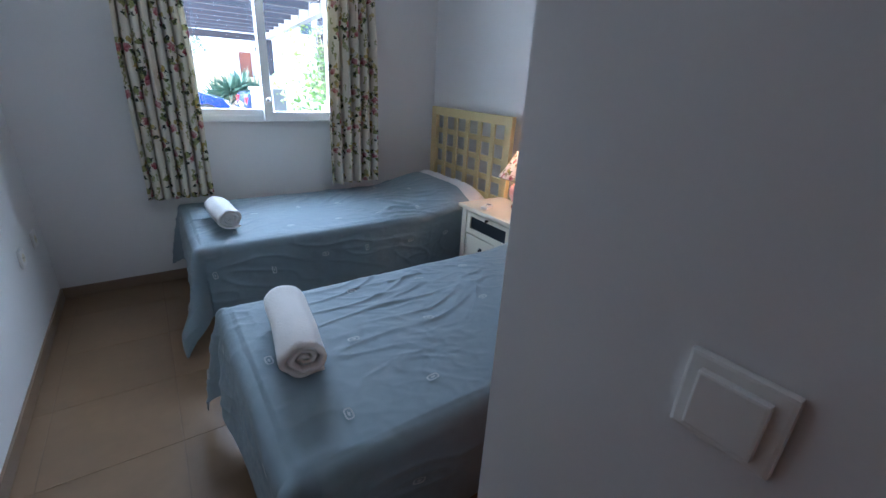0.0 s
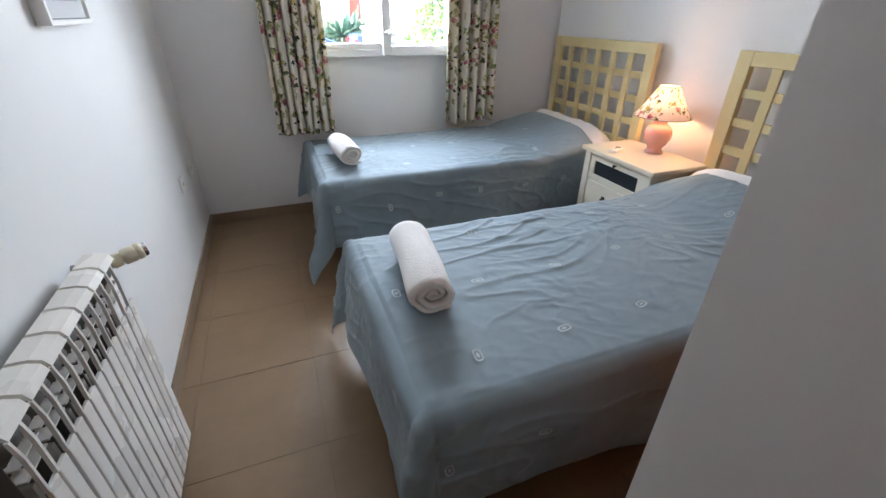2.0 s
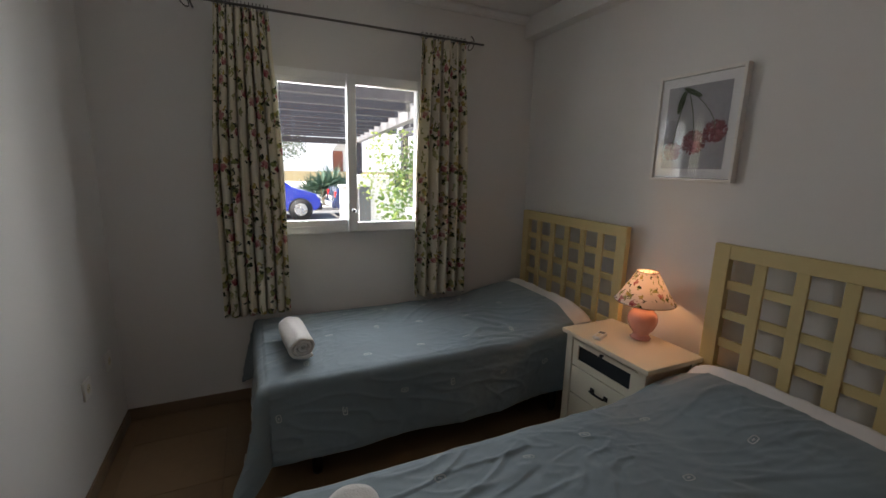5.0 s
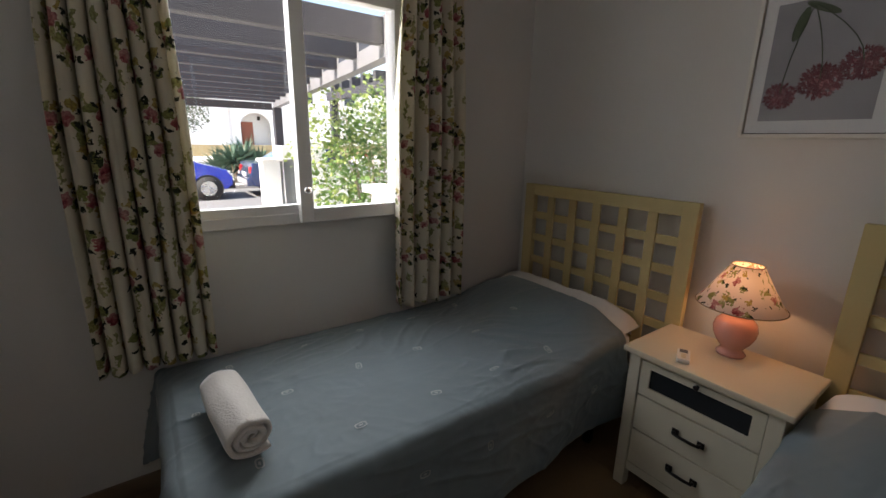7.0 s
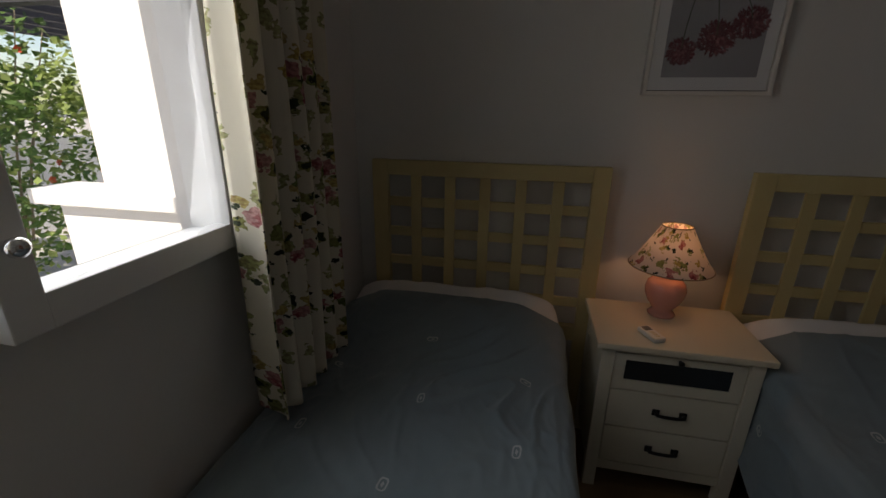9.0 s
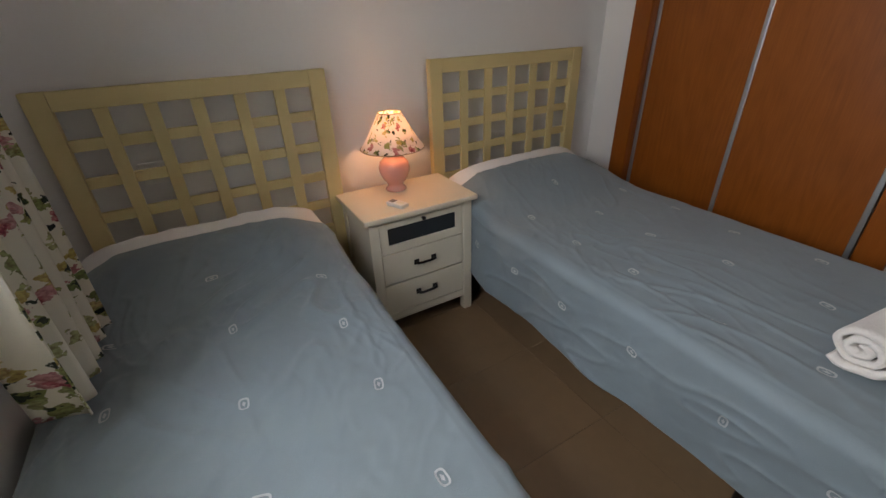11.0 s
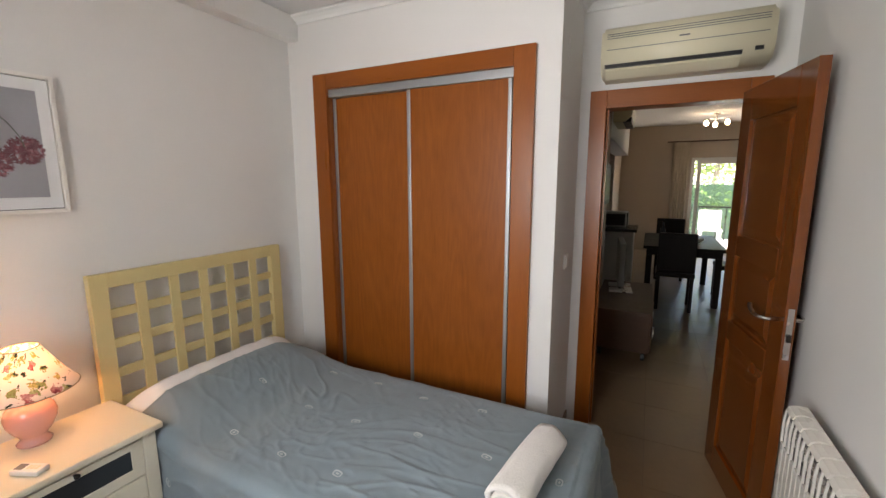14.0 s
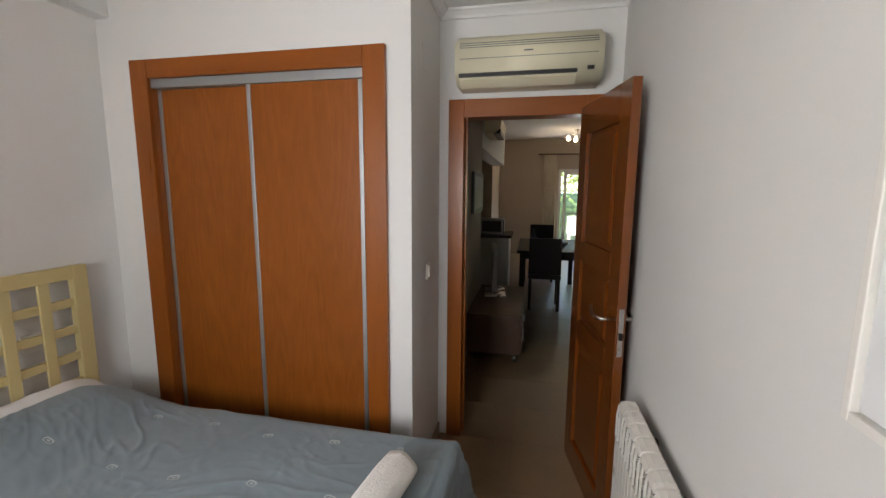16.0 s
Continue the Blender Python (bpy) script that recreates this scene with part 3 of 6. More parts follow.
# ---- bedroom door ----
frame_d = tagged(new("door_frame"), "cherry wood door frame with flat architraves", "door frame", kind="structure")
part("architrave", boxes((DO1, DO1 + 0.09, YD + 0.001, YD + 0.016, 0, DOZ + 0.10), bevel=0.003), M_TRIM, frame_d)
part("architrave", boxes((DO0 - 0.09, DO0, YD + 0.001, YD + 0.016, 0, DOZ + 0.10), bevel=0.003), M_TRIM, frame_d)
part("architrave_head", boxes((DO0 + 0.0005, DO1 - 0.0005, YD + 0.001, YD + 0.015, DOZ, DOZ + 0.10), bevel=0.003), M_TRIMX, frame_d)
part("jamb", boxes((DO1 - 0.001, DO1 + 0.019, YD - 0.125, YD, 0, DOZ), bevel=0.002), M_TRIM, frame_d)
part("jamb", boxes((DO0 - 0.019, DO0 + 0.001, YD - 0.125, YD, 0, DOZ), bevel=0.002), M_TRIM, frame_d)
part("jamb_head", boxes((DO0 - 0.019, DO1 + 0.019, YD - 0.125, YD, DOZ, DOZ + 0.019), bevel=0.002), M_TRIMX, frame_d)
part("stop", boxes((DO1 - 0.013, DO1 - 0.001, YD - 0.075, YD - 0.045, 0, DOZ), bevel=0.002), M_TRIM, frame_d)

LEAF_W, LEAF_H = 0.655, 2.012
leaf = tagged(new("door_1"), "varnished cherry wood panelled door, standing open", "door", kind="structure")
leaf.matrix_basis = pose(DO0 + 0.012, YD + 0.022, 0.006, 0, 0, 100.6)
# local x runs from the hinge to the free edge; local -y faces into the room
core = bmesh.new()
TH = 0.038
PAN = [(0.13, 1.30, 1.86), (0.13, 0.86, 1.20), (0.13, 0.14, 0.76)]
box(core, 0, 0.115, -TH / 2, TH / 2, 0, LEAF_H, 0.002)
box(core, LEAF_W - 0.115, LEAF_W, -TH / 2, TH / 2, 0, LEAF_H, 0.002)
for z0, z1 in ((0, 0.14), (0.76, 0.86), (1.20, 1.30), (1.86, LEAF_H)):
    box(core, 0.1152, LEAF_W - 0.1152, -TH / 2, TH / 2, z0, z1, 0.002)
part("leaf_frame", core, M_DOOR, leaf)
for _, z0, z1 in PAN:
    pb = bmesh.new()
    box(pb, 0.116, LEAF_W - 0.116, -0.006, 0.006, z0 + 0.001, z1 - 0.001)
    for sgn in (-1, 1):
        a = [pb.verts.new((x, sgn * 0.0065, z)) for x, z in ((0.125, z0 + 0.012), (LEAF_W - 0.125, z0 + 0.012), (LEAF_W - 0.125, z1 - 0.012), (0.125, z1 - 0.012))]
        b = [pb.verts.new((x, sgn * 0.015, z)) for x, z in ((0.165, z0 + 0.05), (LEAF_W - 0.165, z0 + 0.05), (LEAF_W - 0.165, z1 - 0.05), (0.165, z1 - 0.05))]
        for k in range(4):
            pb.faces.new((a[k], a[(k + 1) % 4], b[(k + 1) % 4], b[k]))
        pb.faces.new(b)
    bmesh.ops.recalc_face_normals(pb, faces=pb.faces[:])
    part("raised_panel", pb, M_DOOR, leaf)
part("lock_plate", boxes((LEAF_W - 0.0005, LEAF_W + 0.002, -0.011, 0.011, 0.87, 1.08), bevel=0.0008), M_STEEL, leaf, "satin steel lock plate")
part("latch", boxes((LEAF_W + 0.001, LEAF_W + 0.010, -0.007, 0.007, 0.945, 0.975), bevel=0.001), M_BLACK, leaf)
for sgn in (-1, 1):
    hb = bmesh.new()
    lathe(hb, [(0.0, 0.010), (0.022, 0.010), (0.025, 0.006), (0.025, 0.0)], 24)
    bmesh.ops.transform(hb, matrix=pose(LEAF_W - 0.055, sgn * TH / 2, 1.02, 90 * sgn * 1, 0, 0), verts=hb.verts[:])
    y = sgn * (TH / 2)
    tube(hb, [(LEAF_W - 0.055, y, 1.02), (LEAF_W - 0.055, y + sgn * 0.045, 1.02), (LEAF_W - 0.075, y + sgn * 0.058, 1.02), (LEAF_W - 0.12, y + sgn * 0.060, 1.022), (LEAF_W - 0.165, y + sgn * 0.056, 1.032), (LEAF_W - 0.185, y + sgn * 0.050, 1.045)], 0.0085, 10)
    part("door_handle", hb, M_STEEL, leaf, "curved satin steel lever handle", True)

# ---- beds ----
def smooth_step(a, b, x):
    t = max(0.0, min(1.0, (x - a) / (b - a)))
    return t * t * (3 - 2 * t)


class Spread:
    """The cloth over one bed: s runs from the head to the foot, v across; both in metres of cloth."""

    def __init__(self, seed, width, length, top, side, foot, far_side, rumple=1.0):
        self.rumple = rumple
        self.seed, self.w, self.l, self.top, self.side, self.foot, self.far = seed, width / 2, length, top, side, foot, far_side

    def crease(self, s, v):
        q = Vector((s + self.seed, v, self.seed * 0.37))
        w = Vector((noise.noise(q * 2.2), noise.noise(q * 2.2 + Vector((9, 4, 2))), 0)) * 0.14
        p = q + w
        a = noise.noise(Vector((p.x * 2.6, p.y * 8.0 - p.x * 2.0, 3.1)))
        b = noise.noise(Vector((p.x * 5.0 + p.y * 1.5, p.y * 13.0 + p.x * 3.0, 9.4)))
        c = noise.noise(Vector((p.x * 12.0 - p.y * 3.0, p.y * 19.0 + p.x * 4.0, 5.4)))
        d = noise.noise(q * 2.1 + Vector((3, 8, 1)))
        e = noise.noise(q * 1.6 + Vector((7, 1, 5)))
        ridge = max(0.0, 1 - abs(a) * 6.5) ** 1.4 * 0.0095 * (0.05 + max(0.0, e + 0.22))
        ridge += max(0.0, 1 - abs(b) * 5.0) ** 1.3 * 0.0095 * (0.05 + max(0.0, d + 0.25))
        ridge += max(0.0, 1 - abs(c) * 3.5) ** 1.3 * 0.0045 * (0.18 + max(0.0, d + 0.26))
        # cloth bunched up below the pillow
        f = noise.noise(Vector((p.x * 4.0 - p.y * 2.5, p.x * 9.0 + p.y * 14.0, 2.7)))
        bunch = math.exp(-((s - 0.60) / 0.26) ** 2 - ((v - 0.20) / 0.24) ** 2)
        ridge = ridge * (0.55 + 0.45 * self.rumple) + bunch * self.rumple * 0.017 * max(0.0, 1 - abs(f) * 4.2) ** 1.2
        return ridge + noise.noise(q * 3.5) * 0.003

    def at(self, s, v):
        r = 0.045
        a, b = abs(v) - (self.w - r), s - (self.l - r)
        sign = 1 if v >= 0 else -1
        hump = 0.115 * (1 - smooth_step(0.18, 0.58, s)) * (1 - 0.55 * smooth_step(self.w - 0.20, self.w + 0.02, abs(v)))
        swell = 0.012 * (1 - (v / self.w) ** 2 if abs(v) < self.w else 0)
        if a <= 0 and b <= 0:
            return Vector((s, v, self.top + hump + swell + self.crease(s, v)))
        a, b = max(a, 0), max(b, 0)
        over = math.hypot(a, b)
        phi = math.atan2(a, b)
        arc = r * math.pi / 2
        if over < arc:
            out, down = r * math.sin(over / r), r * (1 - math.cos(over / r))
        else:
            out, down = r, r + over - arc
        hang = max(0.0, over - arc)
        corner = math.sin(2 * phi) ** 2 if a > 0 and b > 0 else 0.0
        along = s if b <= 0 else (v if a <= 0 else s + v)
        wave = math.sin(along * 9.0 + self.seed * 2 + 1.5 * noise.noise(Vector((along * 2, self.seed, 0)))) * 0.05 * hang
        wave += noise.noise(Vector((along * 5 + self.seed, hang * 4.0, 1.7))) * 0.018 * smooth_step(0, 0.12, hang)
        wave += (1 - abs(noise.noise(Vector((along * 3.5 + hang * 5, hang * 11.0 + self.seed, 4.2))))) ** 8 * 0.007
        wave += self.crease(s, v) * 0.45 * smooth_step(0.0, 0.05, hang)
        out = max(out * 0.92, out + 0.05 * hang + wave + corner * (0.02 + 0.26 * hang))
        s2, v2 = min(s, self.l - r), sign * min(abs(v), self.w - r)
        return Vector((s2 + math.cos(phi) * out, v2 + sign * math.sin(phi) * out, self.top + hump * (1 - 0.3 * smooth_step(0, 0.1, hang)) - down + self.crease(s, v) * 0.5))

    def normal(self, s, v):
        e = 0.004
        n = (self.at(s + e, v) - self.at(s - e, v)).cross(self.at(s, v + e) - self.at(s, v - e)).normalized()
        return n

    def mesh(self):
        bm = bmesh.new()
        ns, nv = 340, 270
        s1, v0, v1 = self.l + self.foot, -(self.w + self.side), self.w + self.far
        grid = []
        for i in range(ns + 1):
            s = 0.155 + (s1 - 0.155) * i / ns
            row = []
            for j in range(nv + 1):
                v = v0 + (v1 - v0) * j / nv
                p = self.at(s + 0.025 * noise.noise(Vector((v * 4, self.seed, 8))) * (1 - smooth_step(0.1, 0.4, s)), v)
                p.z = max(p.z, 0.02)
                row.append(bm.verts.new(p))
            grid.append(row)
        for i in range(ns):
            for j in range(nv):
                bm.faces.new((grid[i][j], grid[i + 1][j], grid[i + 1][j + 1], grid[i][j + 1]))
        return bm

    def motif(self, s, v, turn):
        bm = bmesh.new()
        n = self.normal(s, v)
        t = (self.at(s + 0.01, v) - self.at(s - 0.01, v)).normalized()
        u = n.cross(t)
        c, k = self.at(s, v) + n * 0.0015, 20
        ca, sa = math.cos(turn), math.sin(turn)

        def place(x, y, lift):
            return bm.verts.new(c + t * (x * ca - y * sa) + u * (x * sa + y * ca) + n * lift)

        def soft(q):
            return math.copysign(abs(q) ** 0.6, q)

        prev = None
        first = None
        for i in range(k):
            a = 2 * math.pi * i / k
            x, y = soft(math.cos(a)), soft(math.sin(a))
            ring = [place(0.0155 * x, 0.0080 * y, 0.0015), place(0.0205 * x, 0.0125 * y, 0.0025)]
            if prev:
                bm.faces.new((prev[0], prev[1], ring[1], ring[0]))
            else:
                first = ring
            prev = ring
        bm.faces.new([place(x, y, 0.002) for x, y in ((-0.009, -0.002), (0.003, -0.0045), (0.010, 0.001), (-0.002, 0.0045))])
        bm.faces.new((prev[0], prev[1], first[1], first[0]))
        return bm


def bed(y_mid, foot_x, head_x, width, seed, side, foot, far_side, rumple, label):
    """Head at head_x, foot towards -x. Local x runs from head to foot, local y towards -y of the room."""
    length = head_x - foot_x
    place = pose(head_x, y_mid, 0, 0, 0, 180)
    b = thing("single_bed", label, "bed", place, "beds")
    part("bed_base", boxes((0.02, length - 0.05, -width / 2 + 0.03, width / 2 - 0.03, 0.245, 0.33), bevel=0.01), M_BASE, b, "dark fabric bed base")
    part("mattress", boxes((0.01, length - 0.075, -width / 2 + 0.05, width / 2 - 0.05, 0.332, 0.540), bevel=0.05), M_SHEET, b, "white mattress")
    for sx in (0.22, length - 0.25):
        for sy in (-width / 2 + 0.10, width / 2 - 0.10):
            lg = bmesh.new()
            lathe(lg, [(0.0, 0.0), (0.022, 0.0), (0.026, 0.02), (0.026, 0.244), (0.0, 0.244)], 16)
            bmesh.ops.translate(lg, vec=(sx, sy, 0), verts=lg.verts[:])
            part("leg", lg, M_BLACK, b, "", True)
    # pillow: a soft cushion flattened under the spread
    pw = bmesh.new()
    bmesh.ops.create_grid(pw, x_segments=36, y_segments=44, size=1.0)
    top = [v for v in pw.verts]
    low = {}
    for v in top:
        x, y = v.co.x, v.co.y
        edge = (1 - abs(x) ** 3.5) ** 0.5 * (1 - abs(y) ** 5) ** 0.5 if abs(x) < 1 and abs(y) < 1 else 0
        wr = noise.noise(Vector((x * 3, y * 5, seed))) * 0.012
        v.co = Vector((0.215 + x * 0.205, y * (width / 2 - 0.015) * (1 - 0.03 * abs(x)), 0.545 + 0.045 + 0.115 * edge + wr * edge))
        v.co.z = min(v.co.z, Spread(seed, width, length, 0.548, side, foot, far_side, rumple).at(max(0.155, v.co.x), v.co.y).z - 0.010 + 0.035 * (1 - smooth_step(0.06, 0.165, v.co.x)))
        low[v] = pw.verts.new((v.co.x, v.co.y, max(0.543, min(0.590 - 0.045 * edge, v.co.z - 0.004))))
    for f in list(pw.faces):
        pw.faces.new([low[v] for v in reversed(f.verts)])
    bmesh.ops.remove_doubles(pw, verts=pw.verts[:], dist=0.0005)
    pil = solid("pillow", pw, M_SHEET, "white cotton pillow under the bedspread", "pillow", place, True, "pillows")
    sp = Spread(seed, width, length, 0.548, side, foot, far_side, rumple)
    cloth = solid("bedspread", sp.mesh(), M_SPREAD, "creased blue-grey bedspread with white woven motifs", "bedspread", place, True, "bedspreads")
    sol = cloth.modifiers.new("thickness", "SOLIDIFY")
    sol.thickness, sol.offset = 0.004, -1
    rnd = random.Random(seed)
    for i in range(7):
        for j in range(5):
            s = 0.40 + i * 0.285 + (0.14 if j % 2 else 0.0)
            v = -sp.w - 0.14 + j * (2 * sp.w + 0.28) / 4
            if s < length + foot - 0.10:
                part("woven_motif", sp.motif(s + rnd.uniform(-0.02, 0.02), v + rnd.uniform(-0.02, 0.02), rnd.uniform(-0.3, 0.3) + (1.57 if rnd.random() < 0.3 else 0)), M_MOTIF, cloth)
    return sp, place


bed(2.63, 0.105, 2.02, 0.92, 3.3, 0.30, 0.36, 0.36, 1.25, "single bed with blue-grey spread under the window")
bed(1.065, 0.120, 2.02, 0.93, 8.1, 0.33, 0.36, 0.33, 0.5, "single bed with blue-grey spread near the wardrobe")


def headboard(y0, y1, label):
    h = thing("headboard", label, "headboard", pose(2.055, (y0 + y1) / 2, 0), "headboards")
    w = (y1 - y0) / 2
    for s in (-1, 1):
        part("post", boxes((-0.018, 0.018, min(s * w, s * (w - 0.068)), max(s * w, s * (w - 0.068)), 0, 1.196), bevel=0.003), M_YELLOW, h)
    inner_w = w - 0.0685
    part("top_rail", boxes((-0.016, 0.018, -inner_w, inner_w, 1.132, 1.195), bevel=0.003), M_YELLOW, h)
    gap = (2 * inner_w - 5 * 0.045) / 6
    edges = [(-inner_w + gap + k * (gap + 0.045)) for k in range(5)]
    for y in edges:
        part("upright_slat", boxes((-0.014, 0.0, y, y + 0.045, 0.50, 1.1318), bevel=0.002), M_YELLOW, h)
    for k, z in enumerate((1.035, 0.90, 0.765, 0.63)):
        part("cross_slat", boxes((0.0005, 0.012, -inner_w, inner_w, z - 0.04, z), bevel=0.002), M_YELLOW, h)
        for j in range(6):
            a = -inner_w + j * (gap + 0.045)
            part("cross_slat", boxes((-0.006, 0.0003, a + 0.0005, a + gap - 0.0005, z - 0.0405, z - 0.0005), bevel=0.0015), M_YELLOW, h)
    part("bottom_rail", boxes((-0.016, 0.018, -inner_w, inner_w, 0.43, 0.4995), bevel=0.003), M_YELLOW, h)


headboard(2.036, 3.018, "pale yellow painted lattice headboard under the window side")
headboard(0.550, 1.540, "pale yellow painted lattice headboard beside the wardrobe")


def towel(place, label, length=0.34, radius=0.062, turns=3.2, seed=1):
    """A towel rolled up along local y."""
    bm = bmesh.new()
    k, rows = 120, 16
    rings = []
    for j in range(rows + 1):
        y = -length / 2 + length * j / rows
        end = 1 - abs(2 * j / rows - 1) ** 8 * 0.05
        row = []
        for side_ in (0, 1):
            for i in range(k + 1):
                i2 = i if side_ == 0 else k - i
                f = i2 / k
                a = -2 * math.pi * turns * (1 - f) - 0.9
                rr = radius * (0.16 + 0.84 * f)
                th = radius * 0.84 / turns * 0.68
                rr = rr if side_ == 0 else rr - th
                rr = max(rr, 0.002) * end * (1 + 0.15 * noise.noise(Vector((math.cos(a) * 1.6, y * 6, seed + math.sin(a)))))
                zz = rr * math.sin(a) * 0.84
                yy = y + 0.006 * math.sin(f * 9 + seed) * (1 if j in (0, rows) else 0) + (0.012 * f - 0.006) * (2 * j / rows - 1)
                row.append(bm.verts.new((rr * math.cos(a) * 1.08, yy, max(zz, -radius * 0.80))))
        rings.append(row)
    m = len(rings[0])
    for a, b in zip(rings, rings[1:]):
        for i in range(m):
            bm.faces.new((a[i], a[(i + 1) % m], b[(i + 1) % m], b[i]))
    for row in (rings[0], rings[-1]):
        for i in range(k):
            bm.faces.new((row[i], row[i + 1], row[m - 2 - i], row[m - 1 - i]))
    bmesh.ops.recalc_face_normals(bm, faces=bm.faces[:])
    return solid("rolled_towel", bm, M_TOWEL, label, "towel", place, True, "rolled towels")


towel(pose(0.305, 2.505, 0.632, 0, 0, 5), "white rolled towel at the foot of the window bed", 0.33, 0.070, 3.2, 1)
towel(pose(0.308, 1.125, 0.632, 0, 0, -7), "white rolled towel at the foot of the wardrobe bed", 0.39, 0.078, 2.8, 5)

# ---- bedside table and what stands on it ----
ns = thing("bedside_table", "cream painted bedside table with three drawers", "bedside table", pose(1.858, 1.795, 0) @ Matrix.Diagonal((1, 1, 0.985, 1)))
part("top", boxes((-0.192, 0.188, -0.280, 0.280, 0.630, 0.655), bevel=0.006), M_CREAMTOP, ns)
for sx, sy in ((-1, -1), (-1, 1), (1, -1), (1, 1)):
    x, y = (-0.172 if sx < 0 else 0.135), (sy * 0.258)
    part("leg", boxes((x, x + 0.042, min(y, y - sy * 0.045), max(y, y - sy * 0.045), 0.0, 0.6295), bevel=0.003), M_CREAM, ns)
for sy in (-1, 1):
    part("side_panel", boxes((-0.1295, 0.1345, sy * 0.246 - 0.006, sy * 0.246 + 0.006, 0.09, 0.629)), M_CREAM, ns)
part("back_panel", boxes((0.150, 0.158, -0.2125, 0.2125, 0.09, 0.629)), M_CREAM, ns)
part("rail", boxes((-0.164, -0.140, -0.2125, 0.2125, 0.085, 0.125), bevel=0.002), M_CREAM, ns)
part("rail", boxes((-0.164, -0.140, -0.2125, 0.2125, 0.612, 0.6295), bevel=0.002), M_CREAM, ns)
dr = part("glazed_drawer", boxes((-0.166, -0.146, -0.210, 0.210, 0.584, 0.610), (-0.166, -0.146, -0.210, 0.210, 0.462, 0.500), (-0.166, -0.146, -0.210, -0.172, 0.500, 0.584), (-0.166, -0.146, 0.172, 0.210, 0.500, 0.584)), M_CREAM, ns, "drawer front with a smoky glass pane")
part("pane", boxes((-0.158, -0.152, -0.172, 0.172, 0.500, 0.584)), M_SMOKE, dr, "dark smoky glass")
part("drawer_floor", boxes((-0.145, 0.149, -0.212, 0.212, 0.44, 0.458)), M_CREAM, ns)
kb = bmesh.new()
lathe(kb, [(0.0, 0.022), (0.007, 0.021), (0.010, 0.016), (0.009, 0.011), (0.005, 0.008), (0.006, 0.0)], 16)
bmesh.ops.transform(kb, matrix=pose(-0.166, 0, 0.600, 0, -90, 0), verts=kb.verts[:])
part("knob", kb, M_BLACK, dr, "small dark metal knob", True)
for z0, z1 in ((0.298, 0.455), (0.130, 0.291)):
    d = part("drawer", boxes((-0.166, -0.146, -0.210, 0.210, z0, z1), bevel=0.003), M_CREAM, ns)
    zm = (z0 + z1) / 2 + 0.005
    hd = bmesh.new()
    tube(hd, [(-0.166, -0.045, zm), (-0.186, -0.045, zm), (-0.190, -0.02, zm), (-0.190, 0.02, zm), (-0.186, 0.045, zm), (-0.166, 0.045, zm)], 0.006, 8)
    for s in (-1, 1):
        box(hd, -0.172, -0.166, s * 0.045 - 0.013, s * 0.045 + 0.013, zm - 0.013, zm + 0.013, 0.003)
    part("handle", hd, M_BLACK, d, "dark metal bow handle", True)

LX, LY, LZ = 1.950, 1.800, 0.6455
lampt = thing("table_lamp", "pink ceramic table lamp, lit, with floral shade", "lamp", pose(LX, LY, LZ))
bb = bmesh.new()
lathe(bb, [(0.0, 0.0), (0.048, 0.0), (0.050, 0.006), (0.044, 0.014), (0.036, 0.023), (0.041, 0.034), (0.059, 0.058), (0.071, 0.086), (0.074, 0.110), (0.067, 0.135), (0.050, 0.154), (0.035, 0.164), (0.036, 0.174), (0.040, 0.182), (0.034, 0.190), (0.026, 0.206), (0.0, 0.206)], 40)
part("base", bb, M_PINK, lampt, "glossy pink ceramic vase base", True)
sk = bmesh.new()
lathe(sk, [(0.012, 0.205), (0.013, 0.235), (0.016, 0.24), (0.016, 0.252), (0.0, 0.252)], 16)
part("bulb_holder", sk, M_PLASTIC, lampt, "", True)
sh = bmesh.new()
SEG, RW = 64, 10
uvl = sh.loops.layers.uv.new("UVMap")
rows_ = []
for j in range(RW + 1):
    f = j / RW
    r = 0.147 + (0.052 - 0.147) * f ** 0.86
    rows_.append([sh.verts.new((r * math.cos(2 * math.pi * k / SEG), r * math.sin(2 * math.pi * k / SEG), 0.203 + 0.156 * f)) for k in range(SEG)])
for j in range(RW):
    for k in range(SEG):
        f = sh.faces.new((rows_[j][k], rows_[j][(k + 1) % SEG], rows_[j + 1][(k + 1) % SEG], rows_[j + 1][k]))
        for lp, (kk, jj) in zip(f.loops, ((k, j), (k + 1, j), (k + 1, j + 1), (k, j + 1))):
            lp[uvl].uv = (kk / SEG * 0.72, jj / RW * 0.19)
shade = part("shade", sh, M_SHADE, lampt, "conical floral fabric shade", True)
for r, z in ((0.147, 0.203), (0.052, 0.359)):
    rim = bmesh.new()
    tube(rim, [(r * math.cos(2 * math.pi * k / 40), r * math.sin(2 * math.pi * k / 40), z) for k in range(41)], 0.0022, 6)
    part("rim", rim, M_STEM, shade, "dark edging of the shade", True)
fit_ = bmesh.new()
for k in range(3):
    a = 2 * math.pi * k / 3
    tube(fit_, [(0.014 * math.cos(a), 0.014 * math.sin(a), 0.250), (0.049 * math.cos(a), 0.049 * math.sin(a), 0.354)], 0.0015, 5)
part("shade_carrier", fit_, M_STEEL, lampt)

